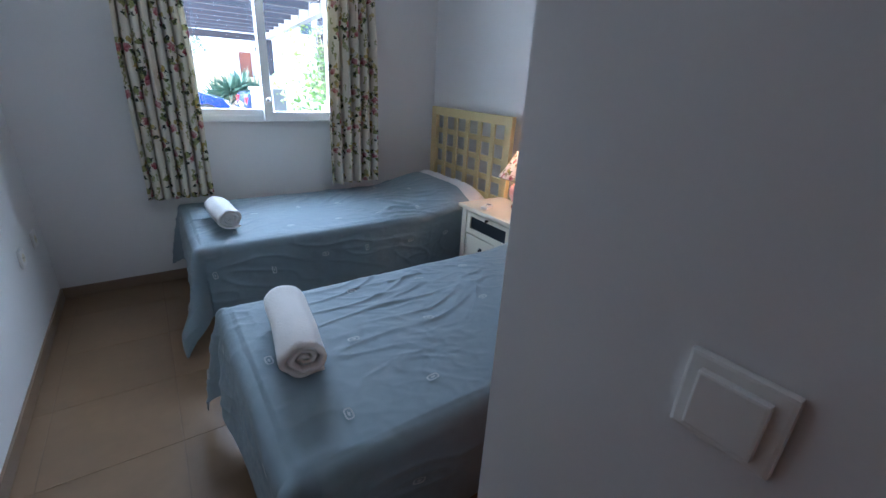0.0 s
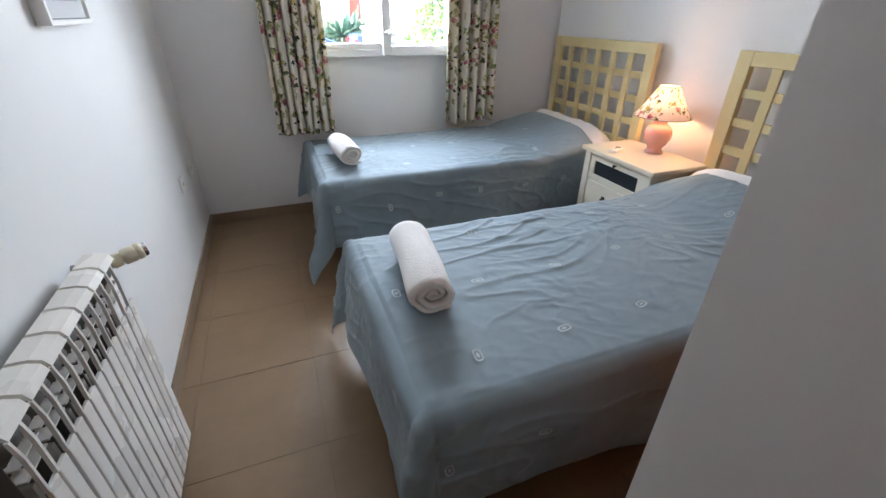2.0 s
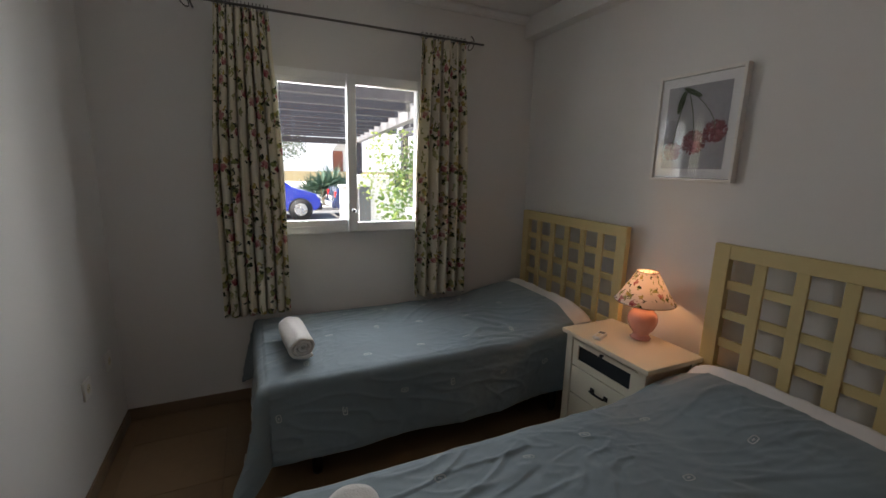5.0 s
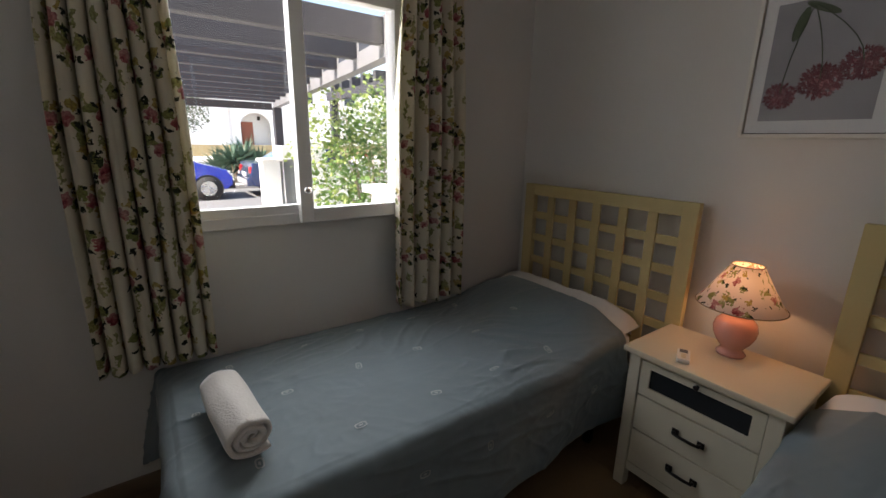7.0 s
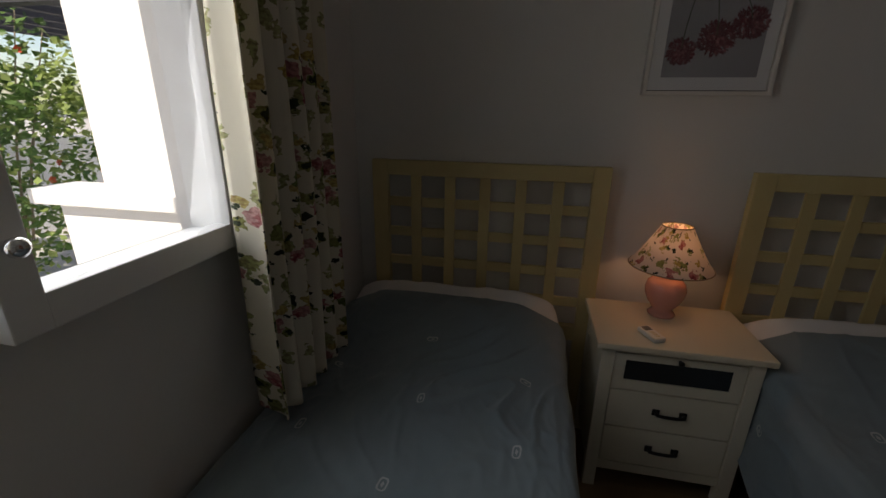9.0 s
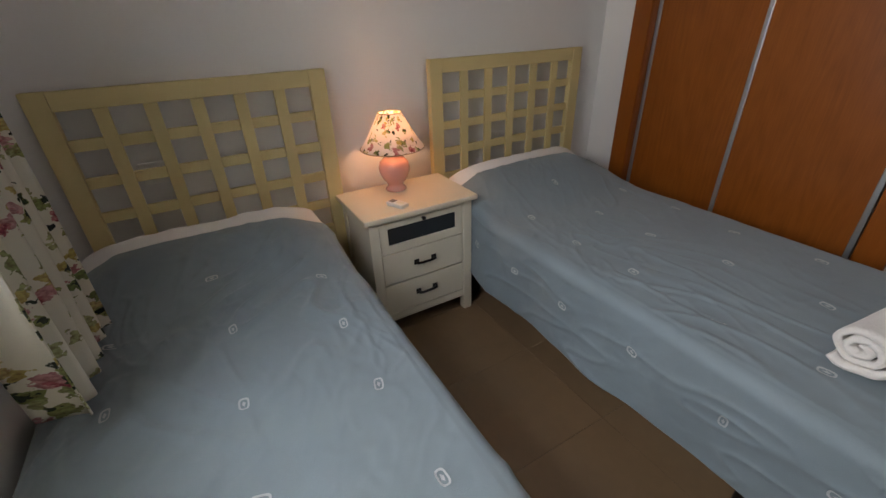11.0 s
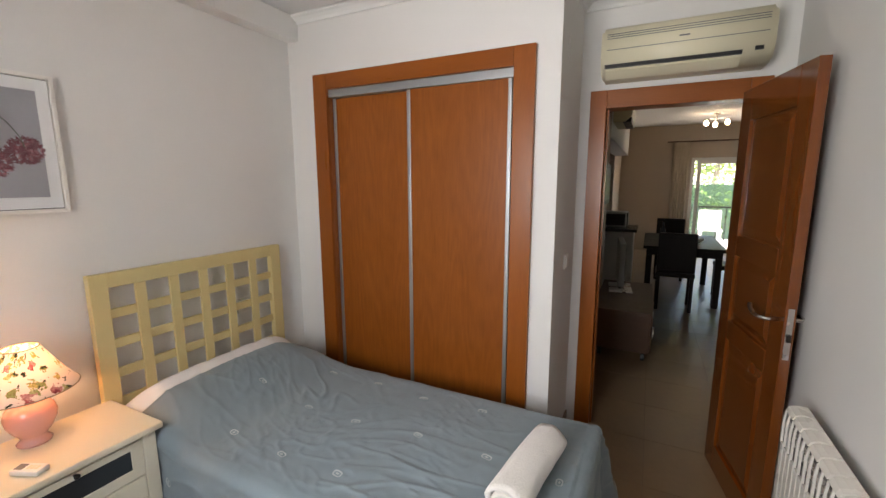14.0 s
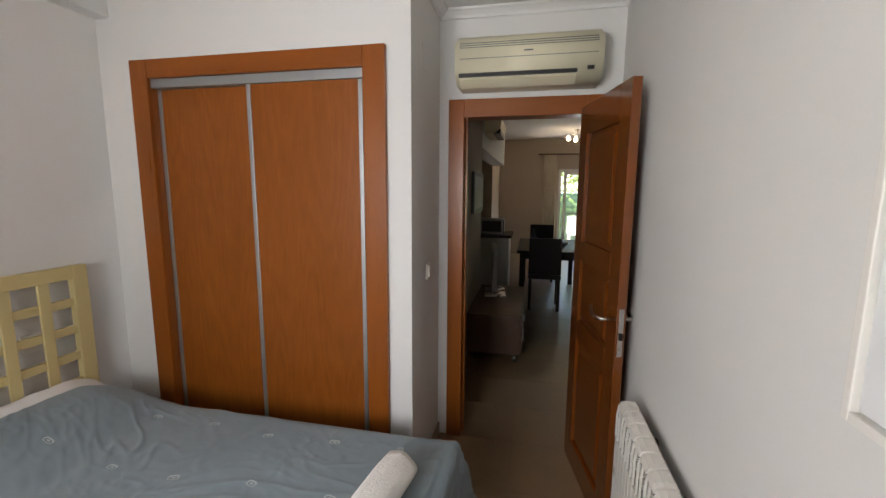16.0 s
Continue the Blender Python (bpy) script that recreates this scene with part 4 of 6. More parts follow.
rem = thing("remote_control", "small white remote control on the bedside table", "remote", pose(1.752, 1.884, 0.6455, 0, 0, 24))
part("case", boxes((-0.048, 0.048, -0.022, 0.022, 0, 0.018), bevel=0.005), M_PLASTIC, rem)
part("display", boxes((0.012, 0.040, -0.014, 0.014, 0.0178, 0.0190)), M_METER, rem, "small grey display")
for k in range(3):
    part("button", boxes((-0.035 + k * 0.014, -0.026 + k * 0.014, -0.008, 0.008, 0.0178, 0.0195), bevel=0.0004), M_AC, rem)

# ---- curtains and rod ----
def curtain(xt0, xt1, xb0, xb1, z0, z1, folds, seed, label):
    bm = bmesh.new()
    uvl = bm.loops.layers.uv.new("UVMap")
    nu, nz = folds * 20, 60
    cloth = (xb1 - xb0) * 2.1
    rows, uvs = [], []
    rnd = random.Random(seed)
    amp = [rnd.uniform(0.75, 1.2) for _ in range(folds + 1)]
    shift = [rnd.uniform(-0.3, 0.3) for _ in range(folds + 1)]
    for j in range(nz + 1):
        f = j / nz
        z = z1 + (z0 - z1) * f
        row, uvr = [], []
        for i in range(nu + 1):
            u = i / nu
            k = min(folds, int(u * folds))
            xa, xb = xt0 + (xt1 - xt0) * u, xb0 + (xb1 - xb0) * u
            grow = smooth_step(-0.1, 0.55, f)
            x = xa + (xb - xa) * grow
            ph = u * folds * 2 * math.pi + shift[k] * math.sin(u * math.pi * folds) ** 2 + 0.5 * noise.noise(Vector((u * 3, f * 1.5, seed)))
            a = (0.014 + 0.024 * grow) * amp[k]
            y = a * (3.2 * (1 - abs(math.cos(ph / 2))) ** 0.95 - 1.0) + 0.006 * math.sin(ph * 2 + seed) + 0.004 * math.sin(u * folds * 4.4 * math.pi) * (1 - grow) + 0.008 * noise.noise(Vector((u * 6, f * 3, seed + 2)))
            x += math.sin(ph) * a * 0.22
            row.append(bm.verts.new((x, y, z + 0.012 * noise.noise(Vector((u * 7, seed, 0))) * f)))
            uvr.append((u * cloth + seed, (z1 - z0) * (1 - f)))
        rows.append(row)
        uvs.append(uvr)
    for j in range(nz):
        for i in range(nu):
            fc = bm.faces.new((rows[j][i], rows[j + 1][i], rows[j + 1][i + 1], rows[j][i + 1]))
            for lp, (jj, ii) in zip(fc.loops, ((j, i), (j + 1, i), (j + 1, i + 1), (j, i + 1))):
                lp[uvl].uv = uvs[jj][ii]
    c = solid("curtain", bm, M_CURTAIN, label, "curtain", pose(0, 2.955, 0), True, "bedroom curtains")
    md = c.modifiers.new("thickness", "SOLIDIFY")
    md.thickness = 0.003
    for i in range(folds * 2 + 1):
        u = i / (folds * 2)
        rg = bmesh.new()
        x = xt0 + (xt1 - xt0) * u
        tube(rg, [(x, 0.018 * math.cos(a), 2.298 + 0.018 * math.sin(a)) for a in (2 * math.pi * k / 12 for k in range(13))], 0.0022, 5, caps=False)
        part("ring", rg, M_IRON, c, "", True)
    return c


curtain(0.018, 0.270, -0.041, 0.312, 0.622, 2.288, 7, 1.0, "cream floral cotton curtain drawn to the window edge")
curtain(1.152, 1.447, 1.112, 1.482, 0.625, 2.288, 5, 4.0, "cream floral cotton curtain beside the lattice headboard")

rod = thing("curtain_rod", "thin grey wrought-iron curtain rod with scroll ends", "curtain rod", pose(0.690, 2.955, 2.298))
rb = bmesh.new()
tube(rb, [(-0.90, 0, 0), (0.90, 0, 0)], 0.0065, 10)
part("bar", rb, M_IRON, rod, "", True)
for sgn in (-1, 1):
    sc = bmesh.new()
    tube(sc, [(sgn * (0.80 + 0.028 * math.sin(a * 0.9) * (1 - a / 16)), -0.004, -0.012 + 0.05 * math.cos(a * 0.75) * (1 - a / 14)) for a in (k * 0.35 for k in range(24))], 0.0035, 6)
    part("scroll", sc, M_IRON, rod, "curled iron finial", True)
    br = bmesh.new()
    tube(br, [(sgn * 0.78, YN - 2.955, 0.0), (sgn * 0.78, 0.0, -0.009)], 0.005, 8)
    part("bracket", br, M_IRON, rod, "", True)


# ---- pictures ----
def picture(place, w, h, label, kind_of):
    """Local y runs along the wall, local -x faces the room."""
    p = thing("framed_picture", label, "picture", place, "framed flower pictures")
    f = 0.014
    for y0, y1, z0, z1 in ((-w / 2, -w / 2 + f, -h / 2, h / 2), (w / 2 - f, w / 2, -h / 2, h / 2), (-w / 2 + f, w / 2 - f, -h / 2, -h / 2 + f), (-w / 2 + f, w / 2 - f, h / 2 - f, h / 2)):
        part("frame_side", boxes((-0.036, -0.001, y0, y1, z0, z1), bevel=0.002), M_PICWHITE, p)
    # black board paints the shadow gap between frame and mount
    part("backing", boxes((-0.020, -0.012, -w / 2 + f, w / 2 - f, -h / 2 + f, h / 2 - f)), M_DARKPLASTIC, p, "backing board, blackened for the shadow gap")
    g = f + 0.003
    part("mount", boxes((-0.026, -0.0205, -w / 2 + g, w / 2 - g, -h / 2 + g, h / 2 - g)), M_MAT, p, "white card mount")
    a, b = w / 2 - 0.056, h / 2 - 0.060
    ph = part("print", boxes((-0.0275, -0.0262, -a, a, -b, b)), M_PHOTO, p, "grey photographic print")
    rnd = random.Random(3)
    X = -0.0278

    def disc(cy, cz, r, m, name, n=90, tall=0.9):
        bm = bmesh.new()
        for k in range(n):
            t, q = rnd.uniform(0, 2 * math.pi), r * rnd.random() ** 0.65
            y, z, s = cy + q * math.cos(t), cz + q * tall * math.sin(t), r * rnd.uniform(0.06, 0.17)
            vs = [bm.verts.new((X - 0.0005 * rnd.random(), y + s * math.cos(t + g_), z + s * math.sin(t + g_))) for g_ in (0, 2.5, 3.8)]
            bm.faces.new(vs)
        part(name, bm, m, ph)

    def flat(outline, m, name, depth):
        bm = bmesh.new()
        bm.faces.new([bm.verts.new((X - depth, y, z)) for y, z in outline])
        part(name, bm, m, ph)

    if kind_of == "flowers":
        for cy, cz, r in ((a * 0.66, -b * 0.56, 0.050), (-a * 0.02, -b * 0.36, 0.062), (-a * 0.66, -b * 0.12, 0.056)):
            st = bmesh.new()
            way = [(cy + (a * 0.34 - cy) * q ** 1.7, cz + 0.01 + (b * 0.88 - cz) * q) for q in (0.0, 0.2, 0.4, 0.6, 0.8, 1.0)]
            tube(st, [(X - 0.0006, y, z) for y, z in way], 0.0016, 5)
            part("printed_stem", st, M_PSTEM, ph)
            disc(cy, cz, r, M_PETAL, "printed_flower", 420)
            disc(cy - r * 0.15, cz - r * 0.05, r * 0.85, M_PETAL_PALE, "printed_petals", 120)
        for cy, cz, ry, lean in ((a * 0.52, b * 0.62, 0.016, 0.25), (a * 0.18, b * 0.84, 0.012, -1.1)):
            ring = [(ry * math.sin(q), 0.055 * math.cos(q)) for q in (2 * math.pi * k / 14 for k in range(14))]
            flat([(cy + u * math.cos(lean) - v * math.sin(lean), cz + u * math.sin(lean) + v * math.cos(lean)) for u, v in ring], M_PSTEM, "printed_leaf", 0.0009)
    else:
        rim, foot = b * 0.18, -b * 0.66
        bowl = [(a * 0.62 * math.cos(q), rim + 0.035 * math.sin(q)) for q in (math.pi * k / 10 for k in range(11))]
        bowl += [(-a * 0.60, rim - 0.06), (-a * 0.52, foot + 0.05)] + [(a * 0.46 * math.cos(q), foot + 0.03 + 0.035 * math.sin(q)) for q in (math.pi + math.pi * k / 8 for k in range(9))] + [(a * 0.52, foot + 0.05), (a * 0.60, rim - 0.06)]
        flat(bowl, M_POT, "printed_pot", 0.0001)
        flat([(a * 0.54 * math.cos(q), rim + 0.004 + 0.026 * math.sin(q)) for q in (2 * math.pi * k / 20 for k in range(20))], M_PSTEM, "printed_pot_mouth", 0.0003)
        disc(0, rim + 0.035, 0.062, M_PALEPINK, "printed_flower", 160, 0.8)
    gl = part("pane", boxes((-0.0325, -0.0310, -w / 2 + f, w / 2 - f, -h / 2 + f, h / 2 - f)), M_PICGLASS, p)
    gl.visible_shadow = False
    return p


picture(pose(XE, 1.754, 1.718), 0.424, 0.512, "white framed print of pink flowers above the bedside table", "flowers")
picture(pose(XW, 1.738, 1.537, 0, 0, 180), 0.340, 0.512, "white framed print of a flower pot over the radiator", "pot")


# ---- radiator ----
rad = thing("radiator", "white aluminium sectional radiator on the wall", "radiator", pose(XW + 0.022, 0.615, 0.0) @ Matrix.Diagonal((1, 1, 1.02, 1)))
RN, RP = 7, 0.0795
for k in range(RN):
    y0 = k * RP
    sec = bmesh.new()
    x0, x1 = 0.016, 0.088
    z0, z1 = 0.085, 0.785
    # rounded cap, front plate in two strips, hollow middle with fins
    prism(sec, [(x0, z1 - 0.05), (x0, z1 - 0.012), (x0 + 0.010, z1), (x1 - 0.030, z1), (x1 - 0.012, z1 - 0.006), (x1 - 0.004, z1 - 0.022), (x1 - 0.010, z1 - 0.022), (x1 - 0.022, z1 - 0.014), (x0 + 0.02, z1 - 0.014), (x0 + 0.02, z1 - 0.05)], y0 + 0.0045, y0 + RP - 0.0045, "y")
    for a, b in ((y0 + 0.0045, y0 + RP / 2 - 0.0030), (y0 + RP / 2 + 0.0030, y0 + RP - 0.0045)):
        box(sec, x1 - 0.008, x1, a, b, z0 + 0.022, z1 - 0.140, 0.002)
    box(sec, x0 + 0.008, x1 - 0.034, y0 + RP / 2 - 0.012, y0 + RP / 2 + 0.012, z0 + 0.02, z1 - 0.15)
    prism(sec, [(x1 - 0.010, z1 - 0.022), (x1 - 0.004, z1 - 0.022), (x1 + 0.001, z1 - 0.06), (x1 + 0.001, z1 - 0.142), (x1 - 0.006, z1 - 0.142), (x1 - 0.006, z1 - 0.06)], y0 + RP / 2 - 0.003, y0 + RP / 2 + 0.003, "y")
    prism(sec, [(x1 - 0.010, z1 - 0.022), (x1 - 0.004, z1 - 0.022), (x1 + 0.001, z1 - 0.06), (x1 + 0.001, z1 - 0.142), (x1 - 0.006, z1 - 0.142), (x1 - 0.006, z1 - 0.06)], y0 + 0.001, y0 + 0.006, "y")
    o = part("section", sec, M_RAD, rad)
    # webs coloured dark to paint in the shade behind the front strips
    part("web", boxes((x0, x1 - 0.032, y0 + RP / 2 - 0.0022, y0 + RP / 2 + 0.0022, z0 + 0.02, z1 - 0.018), (x0, x1 - 0.028, y0 - 0.001, y0 + 0.001, z0 + 0.02, z1 - 0.018), (x0, x0 + 0.002, y0 + 0.0012, y0 + RP - 0.0012, z0, z1 - 0.052)), M_RAD_SHADED, o)
    for q in range(3):
        part("vane", boxes((x1 - 0.046, x1 - 0.018, y0 + 0.007, y0 + RP - 0.001, z1 - 0.056 - q * 0.030, z1 - 0.052 - q * 0.030)), M_RAD, o)
    for z in (0.13, 0.735):
        hd = bmesh.new()
        tube(hd, [(0.052, y0 + 0.001, z), (0.052, y0 + RP - 0.001, z)], 0.020, 14)
        # headers take the same painted-in shade
        part("header", hd, M_RAD_SHADED, rad, "", True)
vv = bmesh.new()
ye = RN * RP
tube(vv, [(0.052, ye, 0.735), (0.052, ye + 0.03, 0.735)], 0.014, 12)
tube(vv, [(-0.021, ye + 0.028, 0.735), (0.06, ye + 0.028, 0.735)], 0.011, 12)
part("valve_body", vv, M_STEEL, rad, "nickel pipe valve", True)
vh = bmesh.new()
lathe(vh, [(0.0, 0.0), (0.014, 0.0), (0.019, 0.008), (0.019, 0.026), (0.016, 0.028), (0.016, 0.031), (0.021, 0.033), (0.022, 0.060), (0.020, 0.062), (0.020, 0.064), (0.022, 0.066), (0.021, 0.078), (0.0, 0.079)], 24)
bmesh.ops.transform(vh, matrix=pose(0.058, ye + 0.026, 0.738, -84, 0, -62), verts=vh.verts[:])
head = part("thermostat_head", vh, M_AC, rad, "ivory thermostatic valve head", True)
vc = bmesh.new()
lathe(vc, [(0.019, 0.0785), (0.020, 0.084), (0.017, 0.088), (0.006, 0.089), (0.006, 0.086), (0.0, 0.086)], 20)
bmesh.ops.transform(vc, matrix=pose(0.058, ye + 0.026, 0.738, -84, 0, -62), verts=vc.verts[:])
part("end_cap", vc, M_CHROME, head, "chrome end cap", True)
bracket = boxes((-0.021, 0.03, 0.12, 0.15, 0.70, 0.72), (-0.021, 0.03, ye - 0.15, ye - 0.12, 0.70, 0.72))
part("wall_bracket", bracket, M_RAD_SHADED, rad)

# ---- air conditioner ----
ac = thing("air_conditioner", "ivory split air conditioner over the door", "air conditioner", pose(-0.087, YD, 2.122) @ Matrix.Diagonal((1, 1, 1.055, 1)))
AW = 0.375
bm = prism(bmesh.new(), [(0.001, 0.0), (0.09, 0.0), (0.15, 0.012), (0.185, 0.045), (0.205, 0.09), (0.205, 0.17), (0.195, 0.212), (0.165, 0.234), (0.10, 0.240), (0.001, 0.240)], -AW, AW, "x")
bmesh.ops.bevel(bm, geom=[e for e in bm.edges if abs(e.verts[0].co.x) > AW - 0.001 and abs(e.verts[1].co.x - e.verts[0].co.x) < 0.001], offset=0.014, segments=3, affect="EDGES")
part("body", bm, M_AC, ac, "", True)
for k, z in enumerate((0.196, 0.186, 0.176)):
    part("groove", boxes((-AW + 0.03, AW - 0.03, 0.2035, 0.2065, z - 0.0022, z), bevel=0.0), M_METER, ac)
part("panel_joint", boxes((-AW + 0.03, AW - 0.03, 0.2035, 0.2060, 0.122, 0.1245)), M_METER, ac)
part("air_slot", boxes((-AW + 0.125, AW - 0.022, 0.140, 0.1945, 0.041, 0.058)), M_DARKPLASTIC, ac, "dark air outlet")
part("louvre", prism(bmesh.new(), [(0.128, 0.004), (0.132, -0.003), (0.185, 0.030), (0.182, 0.040)], -AW + 0.128, AW - 0.026, "x"), M_AC, ac, "ivory air louvre")
part("receiver", boxes((-AW + 0.045, -AW + 0.078, 0.188, 0.2005, 0.050, 0.066)), M_DARKPLASTIC, ac, "dark signal window")
part("badge", boxes((-0.03, 0.015, 0.2045, 0.2065, 0.146, 0.152)), M_METER, ac, "small dark badge")


# ---- switches and sockets ----
def plate(place, name, label, rocker):
    p = thing(name, label, name.replace("_", " "), place)
    part("frame", boxes((0.0, 0.011, -0.043, 0.043, -0.043, 0.043), bevel=0.004), M_PLASTIC, p)
    if rocker:
        part("rocker", boxes((0.010, 0.020, -0.029, 0.029, -0.030, 0.030), bevel=0.003), M_PLASTIC, p)
    else:
        part("recess", lathe_disc(0.021), M_AC, p)
        for s in (-1, 1):
            part("pin_hole", boxes((0.0105, 0.0125, s * 0.0095 - 0.0025, s * 0.0095 + 0.0025, -0.0025, 0.0025)), M_DARKPLASTIC, p)
    return p


def lathe_disc(r):
    bm = bmesh.new()
    lathe(bm, [(0.0, 0.0), (r, 0.0), (r, 0.0015), (0.0, 0.0015)], 24)
    bmesh.ops.transform(bm, matrix=pose(0.0102, 0, 0, 0, 90, 0), verts=bm.verts[:])
    return bm


plate(pose(XB, 0.004, 1.134, 0, 0, 180), "light_switch", "white plastic light switch beside the door", True)
cover = thing("junction_cover", "flat white junction box cover painted with the wall", "cover", pose(XB, 0.055, 2.228, 0, 0, 180))
part("lid", boxes((0.0005, 0.004, -0.080, 0.080, -0.060, 0.060), bevel=0.001), M_WALL, cover)
for y in (-0.070, 0.070):
    screw = lathe(bmesh.new(), [(0.0, 0.0016), (0.003, 0.0014), (0.0035, 0.0)], 10)
    bmesh.ops.transform(screw, matrix=pose(0.004, y, 0, 0, 90, 0), verts=screw.verts[:])
    part("screw", screw, M_PLASTIC, cover)
plate(pose(XW, 2.885, 0.482), "wall_socket", "white wall socket low beside the window", False)
plate(pose(XW, 2.572, 0.490), "wall_socket", "white wall socket between radiator and window", False)
plate(pose(XE, 2.748, 0.868, 0, 0, 180), "wall_socket", "white wall socket behind the lattice headboard", False)
plate(pose(XE, 0.776, 0.858, 0, 0, 180), "wall_socket", "white wall socket behind the lattice headboard", False)

# ---- living room, seen through the door ----
bn = thing("tv_bench", "brown wooden television bench on castors", "tv bench", pose(0.16, -2.06, 0))
part("carcass", boxes((-0.235, 0.25, -0.59, 0.59, 0.09, 0.43), bevel=0.004), M_BENCH, bn)
part("top", boxes((-0.245, 0.25, -0.60, 0.60, 0.431, 0.455), bevel=0.004), M_BENCH, bn)
for y in (-0.29, 0.29):
    d = part("door", boxes((-0.250, -0.236, y - 0.28, y + 0.28, 0.10, 0.425), bevel=0.003), M_BENCH, bn)
    part("handle", boxes((-0.268, -0.250, y + 0.23, y + 0.245, 0.22, 0.32), bevel=0.003), M_STEEL, d)
for x in (-0.19, 0.17):
    for y in (-0.52, 0.52):
        w_ = bmesh.new()
        tube(w_, [(x - 0.015, y, 0.045), (x + 0.015, y, 0.045)], 0.045, 14)
        part("castor", w_, M_DARKPLASTIC, bn)

tv = thing("television", "slim grey flat television on the bench", "television", pose(0.235, -2.30, 0.456, 0, 0, 6))
part("screen_panel", boxes((-0.03, 0.03, -0.30, 0.30, 0.08, 0.51), bevel=0.012), M_TVGREY, tv)
part("screen", boxes((-0.0325, -0.0300, -0.27, 0.27, 0.11, 0.48)), M_DARKPLASTIC, tv)
part("stand", boxes((-0.12, 0.10, -0.2, 0.2, 0.0, 0.014), (-0.015, 0.015, -0.05, 0.05, 0.014, 0.09), bevel=0.004), M_STEEL, tv)

pl = thing("wall_picture", "grey framed picture on the living room wall", "picture", pose(XB + 0.02, -2.15, 1.545))
part("frame", boxes((-0.03, -0.001, -0.36, 0.36, -0.20, 0.20), bevel=0.003), M_METER, pl)
part("print", boxes((-0.0325, -0.030, -0.32, 0.32, -0.16, 0.16)), M_PHOTO, pl)

ac2 = thing("air_conditioner", "ivory split air conditioner in the living room", "air conditioner", pose(XB + 0.02, -3.30, 2.22))
part("body", prism(bmesh.new(), [(-0.001, 0.0), (-0.12, 0.0), (-0.19, 0.06), (-0.20, 0.16), (-0.15, 0.24), (-0.001, 0.24)], -0.2, 0.55, "y"), M_AC, ac2)
part("air_slot", boxes((-0.185, -0.10, -0.18, 0.53, -0.004, 0.05)), M_DARKPLASTIC, ac2)

ct = thing("kitchen_counter", "white kitchen counter with dark stone worktop", "counter", pose(0.80, -4.39, 0))
part("front_panel", boxes((-0.60, 1.1, 0.30, 0.34, 0.0, 0.86)), M_KITCHEN, ct)
part("end_panel", boxes((-0.62, -0.60, -0.30, 0.34, 0.0, 0.86)), M_KITCHEN, ct)
part("worktop", boxes((-0.66, 1.1, -0.32, 0.40, 0.861, 0.90), bevel=0.004), M_COUNTER, ct, "dark stone worktop")
mw = thing("microwave", "grey microwave oven on the kitchen counter", "microwave", pose(0.50, -4.36, 0.9))
part("case", boxes((-0.21, 0.21, -0.18, 0.18, 0.008, 0.225), bevel=0.006), M_ALU, mw)
part("door", boxes((-0.225, -0.21, -0.17, 0.10, 0.02, 0.215), bevel=0.003), M_DARKPLASTIC, mw)
part("window", boxes((-0.19, 0.10, 0.1795, 0.184, 0.035, 0.20)), M_DARKPLASTIC, mw)
structure("kitchen_header", boxes((XB + 0.02, 0.66, -6.3, -2.601, 2.04, LC - 0.002)), M_WALL, "white plaster header over the kitchen opening", "wall")

tb = thing("dining_table", "dark brown wooden dining table", "dining table", pose(-0.42, -4.30, 0))
part("tabletop", boxes((-0.46, 0.46, -0.75, 0.75, 0.71, 0.75), bevel=0.004), M_BLACKWOOD, tb)
part("apron", boxes((-0.42, 0.42, -0.71, 0.71, 0.63, 0.709)), M_BLACKWOOD, tb)
for x in (-0.42, 0.35):
    for y in (-0.71, 0.64):
        part("leg", boxes((x, x + 0.07, y, y + 0.07, 0.0, 0.629), bevel=0.003), M_BLACKWOOD, tb)


def dining_chair(place, label):
    c = thing("dining_chair", label, "chair", place, "chairs round the dining table")
    part("seat", boxes((-0.21, 0.21, -0.21, 0.21, 0.42, 0.48), bevel=0.012), M_BLACKWOOD, c)
    part("backrest", boxes((-0.205, 0.205, 0.175, 0.215, 0.485, 0.96), bevel=0.012), M_BLACKWOOD, c)
    for x in (-0.2, 0.16):
        for y in (-0.2, 0.165):
            part("leg", boxes((x, x + 0.04, y, y + 0.04, 0.0, 0.419), bevel=0.003), M_BLACKWOOD, c)
    return c


ch = dining_chair(pose(-0.33, -3.47, 0, 0, 0, 0), "dark brown high-backed dining chair")
copy_thing(ch, pose(-0.33, -5.25, 0, 0, 0, 180))
copy_thing(ch, pose(-1.05, -4.2, 0, 0, 0, 90))

bt = bmesh.new()
lathe(bt, [(0.0, 0.0), (0.036, 0.0), (0.037, 0.15), (0.03, 0.19), (0.014, 0.22), (0.013, 0.28), (0.0, 0.285)], 18)
solid("wine_bottle", bt, M_SMOKE, "dark glass bottle on the dining table", "bottle", pose(-0.18, -3.9, 0.75), True)
bw = bmesh.new()
lathe(bw, [(0.0, 0.0), (0.05, 0.0), (0.12, 0.07), (0.115, 0.07), (0.0, 0.012)], 24)
solid("bowl", bw, M_KITCHEN, "white bowl on the dining table", "bowl", pose(-0.56, -4.0, 0.75), True)

